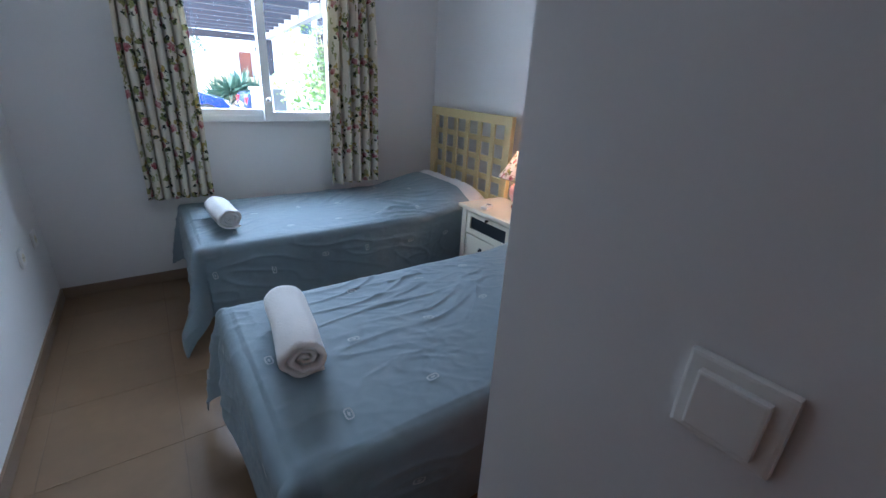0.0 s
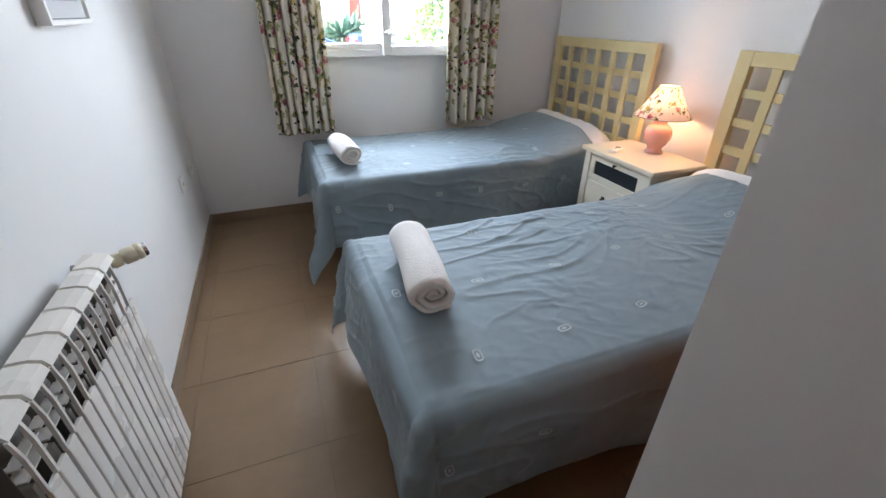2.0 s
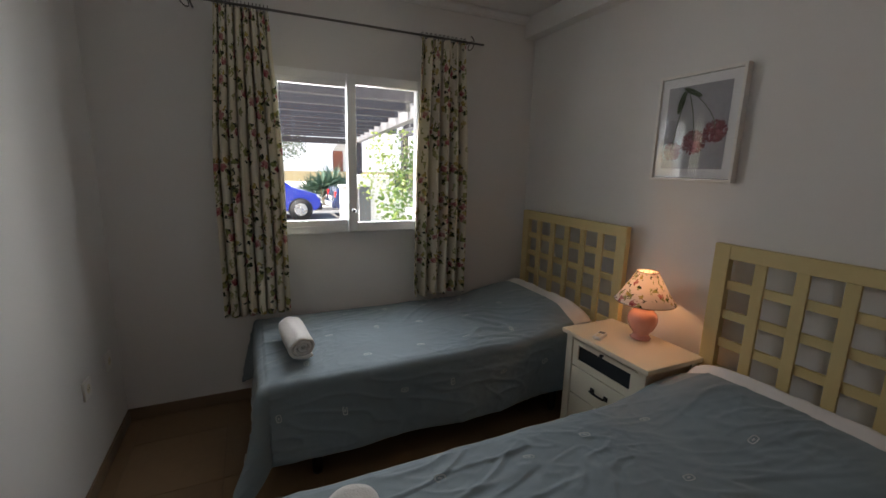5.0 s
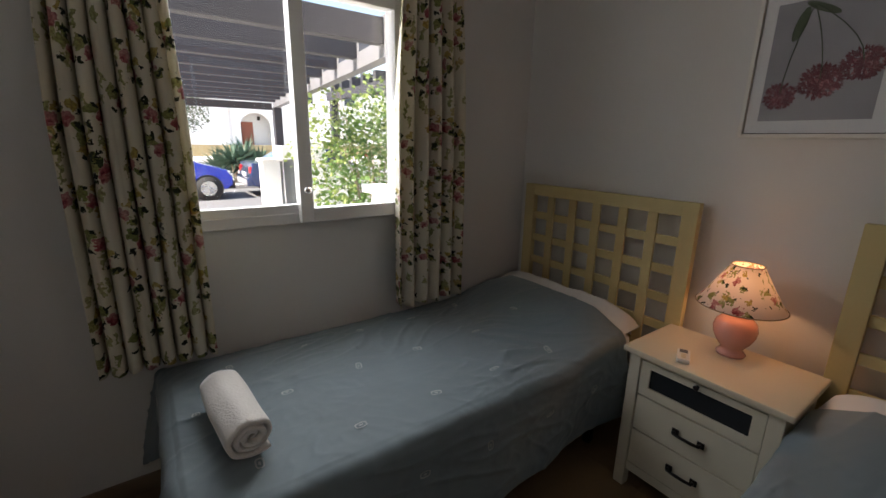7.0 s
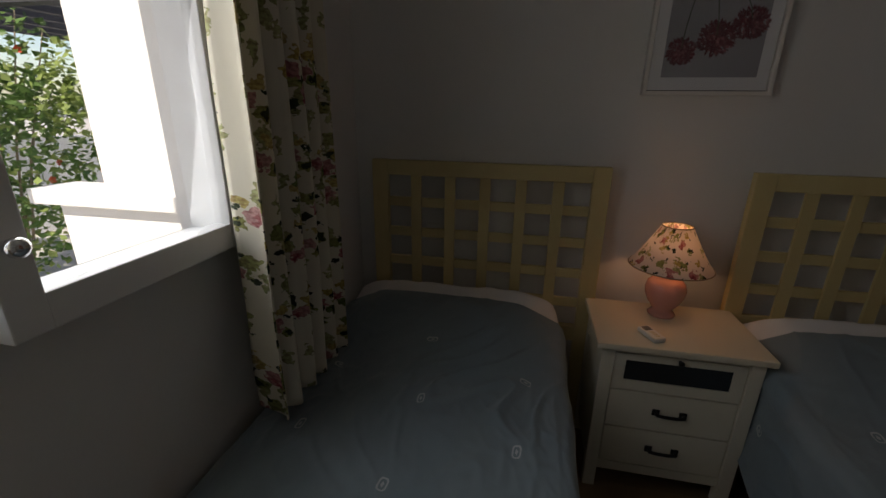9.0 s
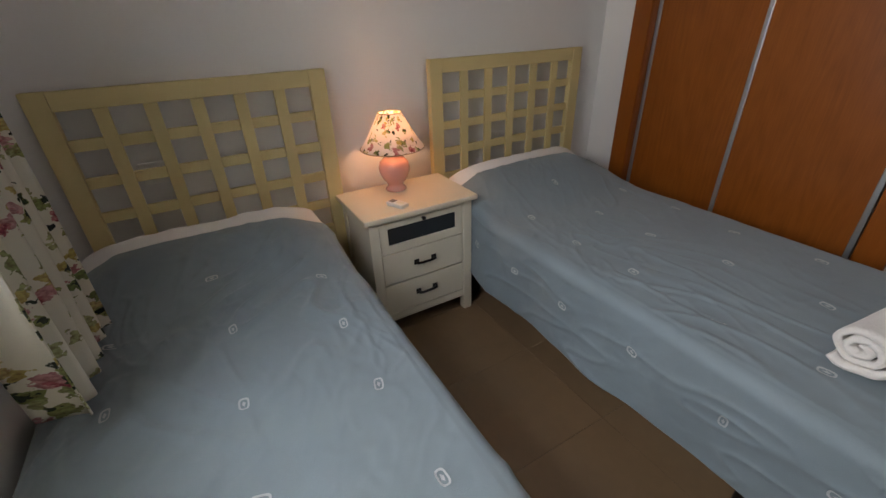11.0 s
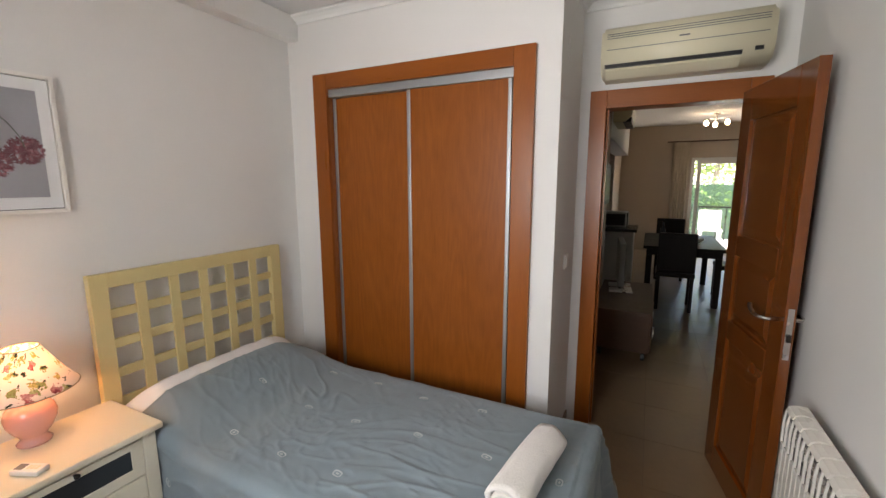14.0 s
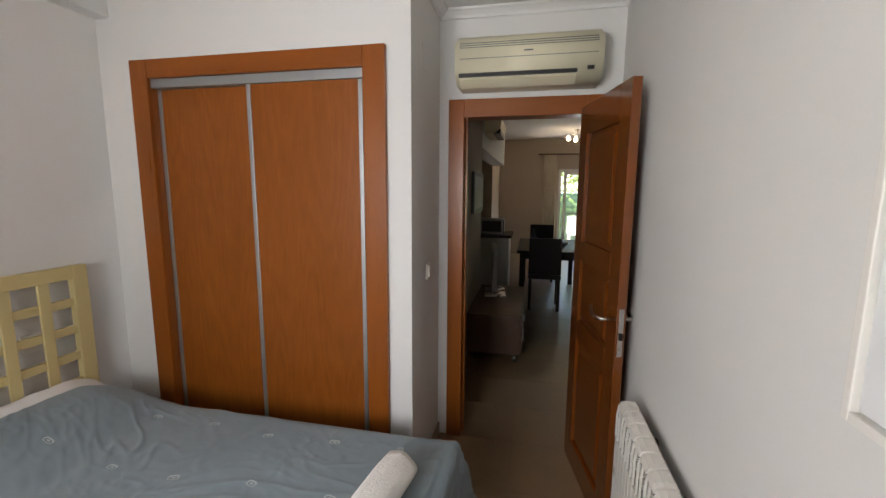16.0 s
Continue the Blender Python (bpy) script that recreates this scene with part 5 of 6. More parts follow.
cl = thing("ceiling_lamp", "chrome ceiling lamp with three lit glass shades", "ceiling lamp", pose(-0.95, -6.60, LC))
rs = bmesh.new()
lathe(rs, [(0.0, -0.001), (0.05, -0.001), (0.05, -0.02), (0.015, -0.03), (0.012, -0.12), (0.0, -0.12)], 20)
part("rose", rs, M_CHROME, cl, "", True)
for k in range(3):
    a = 0.5 + 2 * math.pi * k / 3
    arm = bmesh.new()
    tube(arm, [(0, 0, -0.11), (0.12 * math.cos(a), 0.12 * math.sin(a), -0.10), (0.17 * math.cos(a), 0.17 * math.sin(a), -0.14)], 0.006, 8)
    am = part("arm", arm, M_CHROME, cl, "", True)
    gb = bmesh.new()
    lathe(gb, [(0.0, -0.05), (0.025, -0.045), (0.036, -0.02), (0.034, 0.015), (0.018, 0.04), (0.0, 0.045)], 18, (0.18 * math.cos(a), 0.18 * math.sin(a), -0.18))
    part("glass_shade", gb, M_BULB, am, "glowing frosted glass shade", True)

lc = bmesh.new()
pts = []
for i in range(41):
    u = i / 40
    pts.append((-0.68 + 0.30 * u, -8.10 + 0.03 * math.sin(u * 6 * 2 * math.pi)))
lo = [lc.verts.new((x, y, 0.02)) for x, y in pts]
hi = [lc.verts.new((x, y, 2.385)) for x, y in pts]
for i in range(40):
    lc.faces.new((lo[i], lo[i + 1], hi[i + 1], hi[i]))
lcu = solid("long_curtain", lc, M_CURT2, "plain beige full-length curtain at the terrace door", "curtain", None, True)
lcu.modifiers.new("thickness", "SOLIDIFY").thickness = 0.004
rr = bmesh.new()
tube(rr, [(-2.7, -8.1, 2.40), (-0.25, -8.1, 2.40)], 0.014, 10)
solid("curtain_pole", rr, M_BENCH, "brown curtain pole over the terrace door", "curtain pole", None, True)

td = tagged(new("window_2"), "white sliding terrace door with glass panes", "terrace door", kind="structure")
part("frame", boxes((TX0, TX0 + 0.06, -8.32, -8.22, 0, 2.06), (TX1 - 0.06, TX1, -8.32, -8.22, 0, 2.06), (TX0 + 0.06, TX1 - 0.06, -8.32, -8.22, 2.0, 2.06), (TX0 + 0.06, TX1 - 0.06, -8.32, -8.22, 0.0, 0.05)), M_PVC, td)
for x0, x1, y in ((-1.66, -0.86, -8.25), (-2.39, -1.58, -8.29)):
    sx = part("sash", boxes((x0, x0 + 0.07, y - 0.015, y + 0.015, 0.05, 2.0), (x1 - 0.07, x1, y - 0.015, y + 0.015, 0.05, 2.0), (x0 + 0.07, x1 - 0.07, y - 0.015, y + 0.015, 0.05, 0.13), (x0 + 0.07, x1 - 0.07, y - 0.015, y + 0.015, 1.93, 2.0)), M_PVC, td)
    gp = part("pane", boxes((x0 + 0.07, x1 - 0.07, y - 0.003, y + 0.003, 0.13, 1.93)), M_GLASS, sx)
    gp.visible_shadow = False


# ---- plants ----
def leaf_cloud(bm, centre, radii, count, size, rnd, hollow=0.3, droop=0.3):
    for _ in range(count):
        while True:
            v = Vector((rnd.uniform(-1, 1), rnd.uniform(-1, 1), rnd.uniform(-1, 1)))
            if hollow < v.length < 1 and noise.noise(Vector((v.x * 2.3, v.y * 2.3, v.z * 2.3 + centre[0]))) > -0.42:
                break
        p = Vector((centre[0] + v.x * radii[0], centre[1] + v.y * radii[1], centre[2] + v.z * radii[2]))
        d = Vector((rnd.uniform(-1, 1), rnd.uniform(-1, 1), rnd.uniform(-0.6, 0.6) - droop)).normalized()
        s = size * rnd.uniform(0.6, 1.3)
        w = d.cross(Vector((rnd.uniform(-1, 1), rnd.uniform(-1, 1), 1))).normalized() * s * 0.42
        n = d.cross(w).normalized() * s * 0.12
        a, b, c, e = bm.verts.new(p), bm.verts.new(p + d * s * 0.5 + w + n), bm.verts.new(p + d * s), bm.verts.new(p + d * s * 0.5 - w + n)
        bm.faces.new((a, b, c))
        bm.faces.new((a, c, e))


G, GR = -0.15, -0.27


def bush(place, label):
    rnd = random.Random(11)
    b = thing("hibiscus_bush", label, "bush", place)
    stems = bmesh.new()
    for k in range(16):
        a, r = rnd.uniform(0, 6.28), rnd.uniform(0.2, 0.75)
        h = rnd.uniform(1.2, 2.35)
        tube(stems, [(0.12 * math.cos(a), 0.12 * math.sin(a), 0), (r * 0.5 * math.cos(a), r * 0.5 * math.sin(a), h * 0.5), (r * math.cos(a), r * math.sin(a), h)], 0.014, 5, 0.3)
    part("stems", stems, M_STEM, b, "thin woody branches")
    lv = bmesh.new()
    leaf_cloud(lv, (0, 0, 1.05), (0.88, 0.75, 0.95), 1900, 0.075, rnd, 0.25)
    leaf_cloud(lv, (0.20, -0.1, 1.8), (0.65, 0.5, 0.55), 800, 0.07, rnd, 0.1)
    part("leaves", lv, M_LEAF, b)
    ly = bmesh.new()
    leaf_cloud(ly, (0, 0, 1.15), (0.92, 0.8, 1.05), 1400, 0.07, rnd, 0.5)
    leaf_cloud(ly, (-0.15, -0.2, 2.1), (0.3, 0.3, 0.35), 130, 0.06, rnd, 0.0)
    for k in range(14):
        t = rnd.uniform(0, 6.28)
        leaf_cloud(ly, (0.9 * math.cos(t) * rnd.uniform(0.5, 1.15), 0.7 * math.sin(t), rnd.uniform(1.0, 2.25)), (0.16, 0.16, 0.28), 55, 0.065, rnd, 0.0)
    part("young_leaves", ly, M_LEAFY, b, "bright yellow-green young leaves")
    for k in range(6):
        v = Vector((rnd.uniform(-1, 1), rnd.uniform(-1, 0.2), rnd.uniform(-0.8, 1.1)))
        v = v.normalized() if v.length > 1 else v
        fl = bmesh.new()
        c = Vector((v.x * 0.8, v.y * 0.8, 1.1 + v.z * 1.0))
        for q in range(5):
            a = 6.283 * q / 5
            o = fl.verts.new(c)
            p1 = fl.verts.new(c + Vector((0.026 * math.cos(a), -0.012, 0.026 * math.sin(a))))
            p2 = fl.verts.new(c + Vector((0.031 * math.cos(a + 0.6), -0.02, 0.031 * math.sin(a + 0.6))))
            p3 = fl.verts.new(c + Vector((0.022 * math.cos(a + 1.2), -0.010, 0.022 * math.sin(a + 1.2))))
            fl.faces.new((o, p1, p2))
            fl.faces.new((o, p2, p3))
        part("flower", fl, M_FLOWER, b)
    return b


# ---- outside the window ----
structure("ground", boxes((-300, 300, -300, 300, -0.6, GR)), M_ROAD, "grey worn asphalt and open ground", "ground")
structure("pavement", boxes((-30, 30, YN + 0.14, 11.3, GR - 0.1, G - 0.001)), M_GROUND, "pale concrete forecourt before the house", "pavement")
structure("kerb", boxes((-30, 30, 11.301, 11.45, GR - 0.1, G + 0.004), bevel=0.01), M_KERB, "concrete kerb along the street", "kerb")
structure("far_pavement", boxes((-40, 60, 17.2, 60, GR - 0.1, G)), M_GROUND, "pale pavement across the street", "pavement")
structure("far_kerb", boxes((-40, 60, 17.05, 17.199, GR - 0.1, G + 0.004), bevel=0.01), M_KERB, "concrete kerb across the street", "kerb")
structure("terrace", boxes((-6, 4, -13, -8.36, GR - 0.1, -0.03)), M_GROUND, "pale paved terrace behind the house", "terrace")

structure("projecting_wall", boxes((1.632, 1.95, YN + 0.14, 3.96, GR, 3.2)), M_OUTWALL, "white rendered projecting house wall", "wall")
structure("wall_ledge", boxes((1.50, 1.6315, YN + 0.14, 4.02, GR, 1.06), (1.46, 1.6315, YN + 0.14, 4.10, 1.0605, 1.115), bevel=0.004), M_OUTWALL, "white rendered ledge along the wall", "ledge")

BA, BB = Vector((1.66, 3.98, 0)), Vector((2.36, 9.75, 0))
pg = thing("pergola", "dark stained timber pergola with white notched joist ends", "pergola", pose(0, 0, 0))
dirb = (BB - BA).normalized()
side = Vector((dirb.y, -dirb.x, 0))
beam = bmesh.new()
for zz0, zz1 in ((1.98, 2.10),):
    vs = []
    for z in (zz0, zz1):
        for p in (BA - side * 0.05, BB + dirb * 0.15 - side * 0.05, BB + dirb * 0.15 + side * 0.05, BA + side * 0.05):
            vs.append(beam.verts.new((p.x, p.y, z)))
    for q in ((3, 2, 1, 0), (4, 5, 6, 7), (0, 1, 5, 4), (1, 2, 6, 5), (2, 3, 7, 6), (3, 0, 4, 7)):
        beam.faces.new([vs[i] for i in q])
part("beam", beam, M_WHITEWOOD, pg, "pale weathered edge beam, greyed for shade")
for k in range(10):
    y = 4.05 + 0.61 * k
    xb = BA.x + (BB.x - BA.x) * (y - BA.y) / (BB.y - BA.y)
    part("joist", boxes((-4.0, xb - 0.055, y - 0.045, y + 0.045, 2.06, 2.225), bevel=0.004), M_GREYWOOD, pg)
    # white joist ends carry the same shade in their grey
    part("joist_end", prism(bmesh.new(), [(xb - 0.0545, 2.102), (xb + 0.20, 2.102), (xb + 0.24, 2.14), (xb + 0.24, 2.19), (xb + 0.19, 2.19), (xb + 0.19, 2.24), (xb - 0.0545, 2.24)], y - 0.085, y + 0.085, "y"), M_WHITEWOOD, pg, "white painted notched joist end")
part("post", boxes((BB.x - 0.07, BB.x + 0.07, BB.y - 0.07, BB.y + 0.07, G, 1.98), bevel=0.006), M_GREYWOOD, pg)
part("post", boxes((-3.9, -3.76, BB.y - 0.07, BB.y + 0.07, G, 2.06), bevel=0.006), M_GREYWOOD, pg)
part("end_beam", boxes((-4.0, BB.x - 0.08, BB.y + 0.02, BB.y + 0.12, 1.94, 2.059), bevel=0.004), M_GREYWOOD, pg)

pg2 = thing("pergola", "dark timber pergola of the neighbouring house", "pergola", pose(0, 0, 0))
for k in range(11):
    part("joist", boxes((3.05, 7.5, 4.5 + 0.42 * k, 4.59 + 0.42 * k, 2.24, 2.40)), M_GREYWOOD, pg2)
part("beam", boxes((3.05, 3.17, 4.4, 9.0, 2.10, 2.239)), M_GREYWOOD, pg2)
for y in (4.5, 8.75):
    part("post", boxes((3.05, 3.17, y, y + 0.12, G, 2.099)), M_GREYWOOD, pg2)

gp_ = thing("gate_pillar", "low white rendered gate pillar", "pillar", pose(1.85, 8.45, G))
part("shaft", boxes((-0.14, 0.13, -0.12, 0.15, 0, 1.22), bevel=0.01), M_OUTWALL, gp_)
part("cap", boxes((-0.17, 0.16, -0.15, 0.18, 1.221, 1.265), bevel=0.01), M_OUTWALL, gp_)
mb = thing("meter_pillar", "white rendered pillar with a grey meter door", "pillar", pose(2.42, 8.55, G))
part("block", boxes((-0.40, 0.32, -0.22, 0.36, 0, 1.46), bevel=0.01), M_OUTWALL, mb)
part("meter_door", boxes((-0.39, -0.17, -0.236, -0.22, 0.14, 1.25), bevel=0.004), M_METER, mb, "grey metal meter door")
gw = structure("garden_wall", boxes((2.75, 9.0, 8.35, 8.5, GR, 1.0)), M_OUTWALL, "low rendered garden wall", "wall")
bush(pose(2.78, 6.55, G), "leafy hibiscus bush with small orange flowers")


def wheel_part(car, x, y, r):
    w = bmesh.new()
    tube(w, [(x, y - 0.1, r), (x, y + 0.1, r)], r, 28)
    t = part("wheel", w, M_TYRE, car, "", True)
    for s in (-1, 1):
        rm = bmesh.new()
        tube(rm, [(x, y + s * 0.098, r), (x, y + s * 0.108, r)], r * 0.62, 20)
        for q in range(7):
            a = 6.283 * q / 7
            tube(rm, [(x + 0.04 * math.cos(a), y + s * 0.112, r + 0.04 * math.sin(a)), (x + r * 0.56 * math.cos(a), y + s * 0.112, r + r * 0.56 * math.sin(a))], 0.016, 6)
        part("rim", rm, M_STEEL, t)


def car(place, paint, outline, glass_line, wheels, label, width=1.72):
    """outline: side view (x, z), drawn once round; the body narrows towards the roof."""
    c = thing("parked_car", label, "car", place, "parked cars")
    bm = bmesh.new()
    rings = []
    for s, inset in ((-1, 0.0), (-0.94, -0.03), (0.94, -0.03), (1, 0.0)):
        rings.append([bm.verts.new((x * (1 if abs(s) < 1 else 0.985), s * width / 2 * (1 - 0.14 * max(0, z - 0.85)), z)) for x, z in outline])
    k = len(outline)
    for a, b in zip(rings, rings[1:]):
        for i in range(k):
            bm.faces.new((a[i], b[i], b[(i + 1) % k], a[(i + 1) % k]))
    bm.faces.new(rings[0])
    bm.faces.new(rings[-1][::-1])
    bmesh.ops.recalc_face_normals(bm, faces=bm.faces[:])
    body = part("body", bm, paint, c)
    for s in (-1, 1):
        gl = bmesh.new()
        vs = [gl.verts.new((x, s * (width / 2 * (1 - 0.14 * max(0, z - 0.85)) + 0.006), z)) for x, z in glass_line]
        gl.faces.new(vs)
        part("side_window", gl, M_CARGLASS, body)
    for x in wheels:
        for s in (-1, 1):
            arch = bmesh.new()
            tube(arch, [(x, s * (width / 2 - 0.03), 0.33), (x, s * (width / 2 + 0.004), 0.33)], 0.37, 24)
            part("wheel_arch", arch, M_DARKPLASTIC, body)
            wheel_part(c, x, s * (width / 2 - 0.09), 0.325)
    return c, body


van, vb = car(pose(0.03, 15.2, GR), M_BLUECAR, [(-2.1, 0.3), (2.05, 0.3), (2.18, 0.42), (2.18, 0.62), (2.05, 0.82), (1.35, 1.02), (0.55, 1.62), (0.2, 1.74), (-1.8, 1.74), (-2.1, 1.1)],
              [(1.05, 1.08), (0.5, 1.55), (-1.7, 1.60), (-1.85, 1.08)], (1.55, -1.35), "bright blue people carrier parked in the street")
part("head_light", boxes((1.85, 2.13, -0.845, -0.62, 0.66, 0.80), bevel=0.03), M_CLEARLIGHT, vb)
part("bumper", boxes((2.0, 2.24, -0.80, 0.80, 0.30, 0.52), bevel=0.04), M_DARKPLASTIC, vb)
sal, sb = car(pose(4.88, 15.3, GR), M_NAVYCAR, [(-2.1, 0.32), (2.1, 0.32), (2.2, 0.6), (2.0, 0.82), (1.0, 0.95), (0.35, 1.38), (-0.9, 1.42), (-1.6, 1.02), (-2.12, 0.98), (-2.2, 0.6)],
              [(0.85, 0.97), (0.3, 1.32), (-0.85, 1.36), (-1.4, 1.0)], (1.35, -1.35), "dark blue saloon car parked in the street")
for s in (-1, 1):
    part("tail_light", boxes((-2.185, -2.08, s * 0.70 - 0.12, s * 0.70 + 0.12, 0.68, 0.88), bevel=0.02), M_REDLIGHT, sb)
part("number_plate", boxes((-2.215, -2.195, -0.26, 0.26, 0.58, 0.70)), M_PLASTIC, sb)
part("bumper", boxes((-2.28, -2.12, -0.80, 0.80, 0.32, 0.56), bevel=0.04), M_NAVYCAR, sb)


def yucca(place, label, seed, scale):
    rnd = random.Random(seed)
    y = thing("yucca_plant", label, "plant", place)
    lv = bmesh.new()
    for k in range(420):
        cx, cy, cz = rnd.choice(((0, 0, 0.45), (-0.6, 0.1, 0.35), (0.6, 0, 0.4), (0.2, 0.4, 0.7), (-0.25, -0.2, 0.6)))
        a, e = rnd.uniform(0, 6.283), rnd.uniform(-0.15, 1.4)
        d = Vector((math.cos(a) * math.cos(e), math.sin(a) * math.cos(e), math.sin(e)))
        ln = rnd.uniform(0.55, 0.95)
        w = d.cross(Vector((0, 0, 1))).normalized() * 0.035
        p = Vector((cx, cy, cz))
        q = p + d * ln * 0.55
        r = p + d * ln - Vector((0, 0, 0.12 * math.cos(e)))
        vs = [lv.verts.new(t * scale) for t in (p - w * 0.6, p + w * 0.6, q + w, r, q - w)]
        lv.faces.new(vs)
    part("leaves", lv, M_AGAVE, y)
    tr = bmesh.new()
    for cx, cy, cz in ((0, 0, 0.45), (-0.6, 0.1, 0.35), (0.6, 0, 0.4), (0.2, 0.4, 0.7), (-0.25, -0.2, 0.6)):
        tube(tr, [(cx * scale * 0.8, cy * scale * 0.8, 0), (cx * scale, cy * scale, cz * scale)], 0.09, 8)
    part("trunk", tr, M_STEM, y)


yucca(pose(3.15, 18.3, G), "spiky green yucca clump across the street", 5, 1.15)

tree = thing("olive_tree", "grey-green olive tree beside the street", "tree", pose(0.9, 21.5, G))
tk = bmesh.new()
tube(tk, [(0, 0, 0), (0.1, 0.05, 0.9), (0.05, 0.0, 1.8)], 0.16, 10, 0.6)
for q in range(7):
    a = q * 0.9
    tube(tk, [(0.05, 0, 1.6), (0.6 * math.cos(a), 0.6 * math.sin(a), 2.5), (1.3 * math.cos(a), 1.3 * math.sin(a), 3.2)], 0.06, 6, 0.3)
part("trunk", tk, M_STEM, tree)
cr = bmesh.new()
rt = random.Random(4)
for q in range(12):
    a = rt.uniform(0, 6.28)
    leaf_cloud(cr, (1.1 * math.cos(a), 1.1 * math.sin(a), rt.uniform(2.2, 3.7)), (0.75, 0.75, 0.55), 260, 0.10, rt, 0.1)
part("crown", cr, M_OLIVE, tree)


def far_house():
    h = thing("townhouse", "white rendered townhouse with an arched porch", "house", pose(9.0, 43, 0.80))
    arch = []
    for k in range(13):
        a = math.pi * k / 12
        arch.append((1.3 * math.cos(a), 1.6 + 1.25 * math.sin(a)))
    wall = bmesh.new()
    outline = [(-2.0, 0), (-1.3, 0)] + arch[::-1] + [(1.3, 0), (14, 0), (14, 6.6), (-2.0, 6.6)]
    prism(wall, outline, 0.0, 0.4, "y")
    part("wall", wall, M_OUTWALL, h)
    part("plinth", boxes((-2.1, 14.1, -0.3, 0.5, -0.98, -0.002)), M_OCHRE, h, "ochre painted plinth")
    part("porch_back", boxes((-2.0, 3.0, 1.6, 1.8, 0, 3.2)), M_OUTWALL, h)
    part("porch_side", boxes((-2.0, -1.9, 0.4, 1.6, 0, 3.2), (2.9, 3.0, 0.4, 1.6, 0, 3.2)), M_OUTWALL, h)
    part("porch_ceiling", boxes((-2.0, 3.0, 0.4, 1.8, 3.2, 3.3)), M_OUTWALL, h)
    d = part("door", boxes((-0.95, 0.05, 1.53, 1.6, 0.0, 2.05)), M_REDDOOR, h)
    part("door_panel", boxes((-0.8, -0.1, 1.51, 1.53, 1.1, 1.9), (-0.8, -0.1, 1.51, 1.53, 0.2, 0.95)), M_REDDOOR, d)
    part("lantern", boxes((0.35, 0.60, 0.9, 1.1, 2.2, 2.55)), M_BLACK, h)
    part("parapet", boxes((-2.2, 14.2, -0.1, 0.5, 6.6, 6.75)), M_OUTWALL, h)
    for x in (4.2, 8.5):
        w = part("window", boxes((x, x + 1.1, -0.03, 0.0, 3.9, 5.1)), M_CARGLASS, h)
        part("sill", boxes((x - 0.1, x + 1.2, -0.14, 0.0, 3.8, 3.9)), M_OUTWALL, w)
    bal = part("balcony", boxes((-1.4, 1.2, -0.7, 0.0, 4.55, 4.67)), M_OUTWALL, h)
    for k in range(14):
        x = -1.38 + k * 0.195
        part("rail_bar", boxes((x, x + 0.025, -0.69, -0.665, 4.67, 5.45)), M_BLACK, bal)
    part("handrail", boxes((-1.4, 1.2, -0.70, -0.65, 5.45, 5.5)), M_BLACK, bal)
    l = thing("townhouse", "low white townhouse with a clay tile roof", "house", pose(1.15, 42.5, 0.80))
    part("wall", boxes((-22, 5.55, 0, 0.4, 0, 3.9)), M_OUTWALL, l)
    part("plinth", boxes((-22, 5.55, -0.06, 0.4, -0.98, -0.002)), M_OCHRE, l)
    rf = bmesh.new()
    for k in range(92):
        x = -22 + 0.3 * k
        prism(rf, [(x + 0.15 + 0.15 * math.cos(a), 0.13 * math.sin(a)) for a in (math.pi * q / 6 for q in range(7))], 0.0, 3.2, "y")
    bmesh.ops.transform(rf, matrix=pose(0, -0.3, 3.92, 27, 0, 0), verts=rf.verts[:])
    tagged(part("roof", rf, M_ROOF, l, "curved clay roof tiles"), kind="stuff")
    for x in (-6.0, 0.5):
        w = part("window", boxes((x, x + 1.2, -0.03, 0.0, 1.2, 2.5)), M_CARGLASS, l)
        part("sill", boxes((x - 0.1, x + 1.3, -0.14, 0.0, 1.1, 1.2)), M_OUTWALL, w)


far_house()

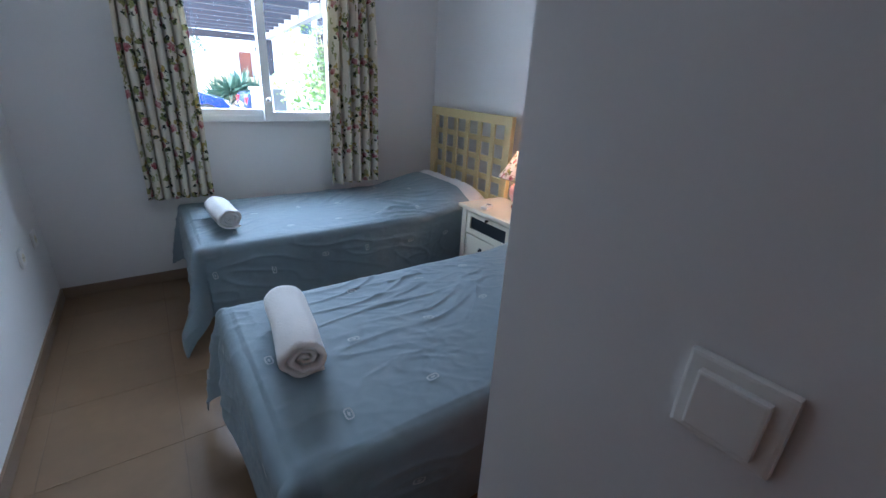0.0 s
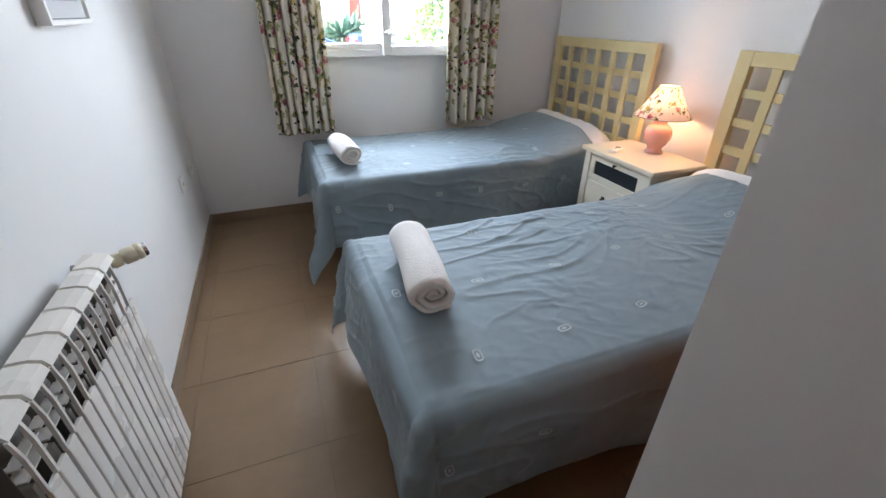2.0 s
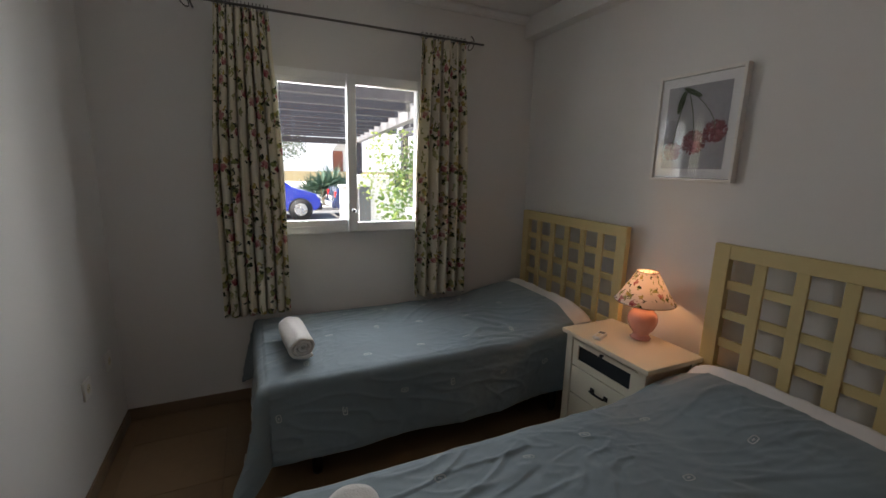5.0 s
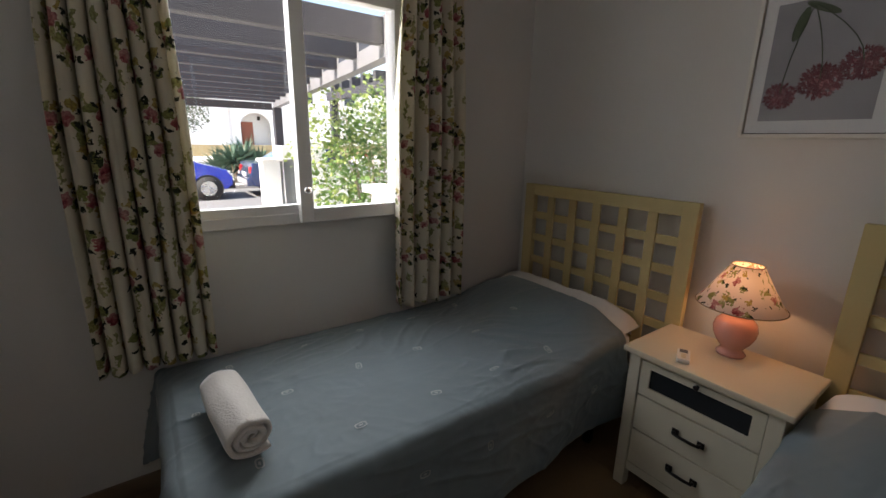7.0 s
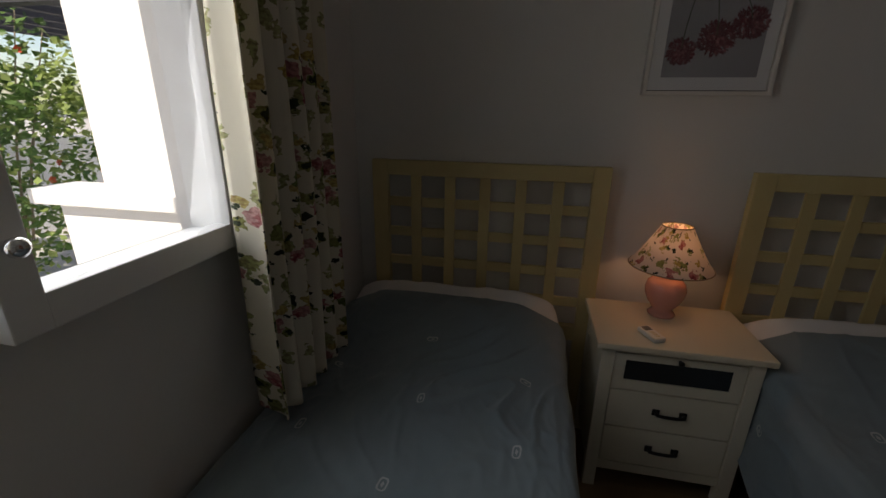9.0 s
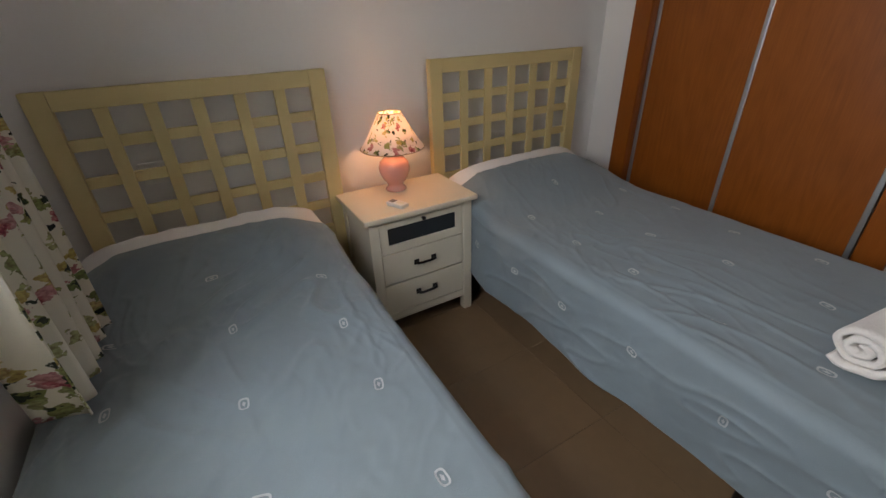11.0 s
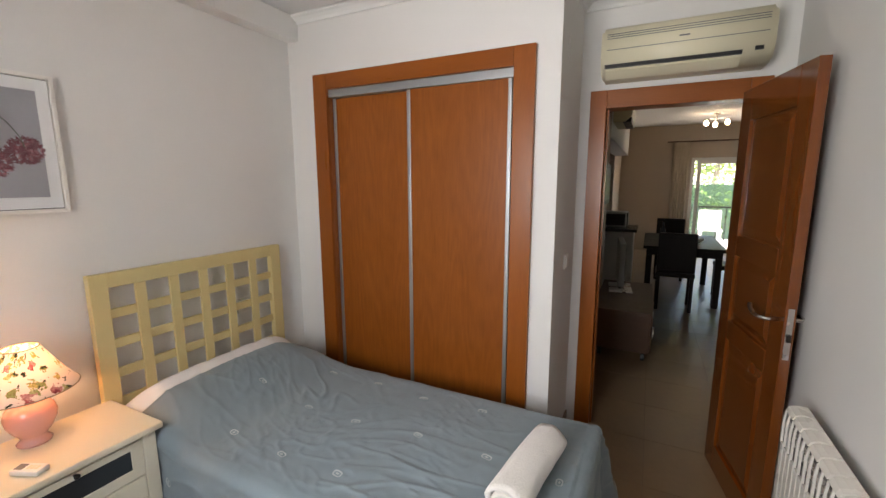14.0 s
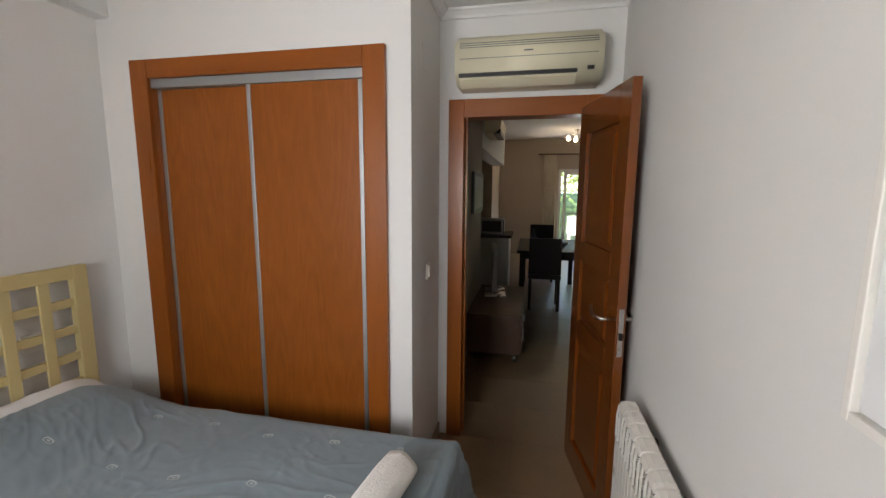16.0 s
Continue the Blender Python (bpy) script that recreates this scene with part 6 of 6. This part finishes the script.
# ---- garden behind the terrace door ----
hd_ = thing("garden_hedge", "dense green garden hedge beyond the terrace", "hedge", pose(-2.0, -11.5, -0.03))
hl = bmesh.new()
rh = random.Random(9)
for k in range(14):
    leaf_cloud(hl, (-3.4 + 0.5 * k, rh.uniform(-0.1, 0.1), 0.95), (0.45, 0.4, 0.95), 420, 0.09, rh, 0.2)
part("leaves", hl, M_LEAF, hd_)
hs = boxes((-3.6, 3.4, -0.12, 0.12, 0, 1.5))
part("inner_twigs", hs, M_AGAVE, hd_)
gt = thing("garden_tree", "light green garden tree behind the hedge", "tree", pose(-2.2, -16.5, GR))
gk = bmesh.new()
tube(gk, [(0, 0, 0), (0.1, 0, 1.5), (0, 0.1, 2.6)], 0.14, 8, 0.6)
part("trunk", gk, M_STEM, gt)
gc = bmesh.new()
for k in range(12):
    leaf_cloud(gc, (rh.uniform(-2.2, 2.2), rh.uniform(-1, 1), rh.uniform(2.0, 4.6)), (1.1, 1.0, 0.8), 260, 0.16, rh, 0.1)
part("crown", gc, M_LEAFY, gt)
gcx = thing("garden_chair", "white plastic garden chair on the terrace", "chair", pose(-1.35, -9.6, -0.03))
part("seat", boxes((-0.24, 0.24, -0.22, 0.22, 0.40, 0.44), bevel=0.01), M_PLASTIC, gcx)
part("backrest", boxes((-0.24, 0.24, -0.26, -0.22, 0.44, 0.88), bevel=0.01), M_PLASTIC, gcx)
for x in (-0.22, 0.18):
    for y in (-0.22, 0.18):
        part("leg", boxes((x, x + 0.04, y, y + 0.04, 0, 0.40)), M_PLASTIC, gcx)
rl = thing("terrace_railing", "dark metal railing along the terrace", "railing", pose(-1.6, -10.6, -0.03))
part("handrail", boxes((-2.0, 1.6, -0.02, 0.02, 0.90, 0.94)), M_BLACK, rl)
for k in range(19):
    part("bar", boxes((-2.0 + 0.2 * k - 0.0, -1.98 + 0.2 * k, -0.01, 0.01, 0, 0.90)), M_BLACK, rl)

# ---- floor tiles ----
structure_floor = structure("floor", boxes((-3.4, 2.35, -8.35, YN, -0.2, -0.0022)), M_GROUT, "beige square floor tiles with thin grout lines", "floor")
TS = 0.446
tile_mesh = mesh_of("tile", boxes((0.0011, TS - 0.0011, 0.0011, TS - 0.0011, -0.0020, 0.0), bevel=0.0006), M_TILE)
for i in range(-8, 5):
    for j in range(-19, 7):
        x, y = -0.068 + i * TS, 0.168 + j * TS
        if y > YW - 0.5 and x < -0.70 - TS:
            continue
        if y > YD and x < -1.0:
            continue
        if y < -3.6 and x > 0.9:
            continue
        o = new("tile", tile_mesh)
        o.location = (x, y, 0.0)
        o.parent = structure_floor
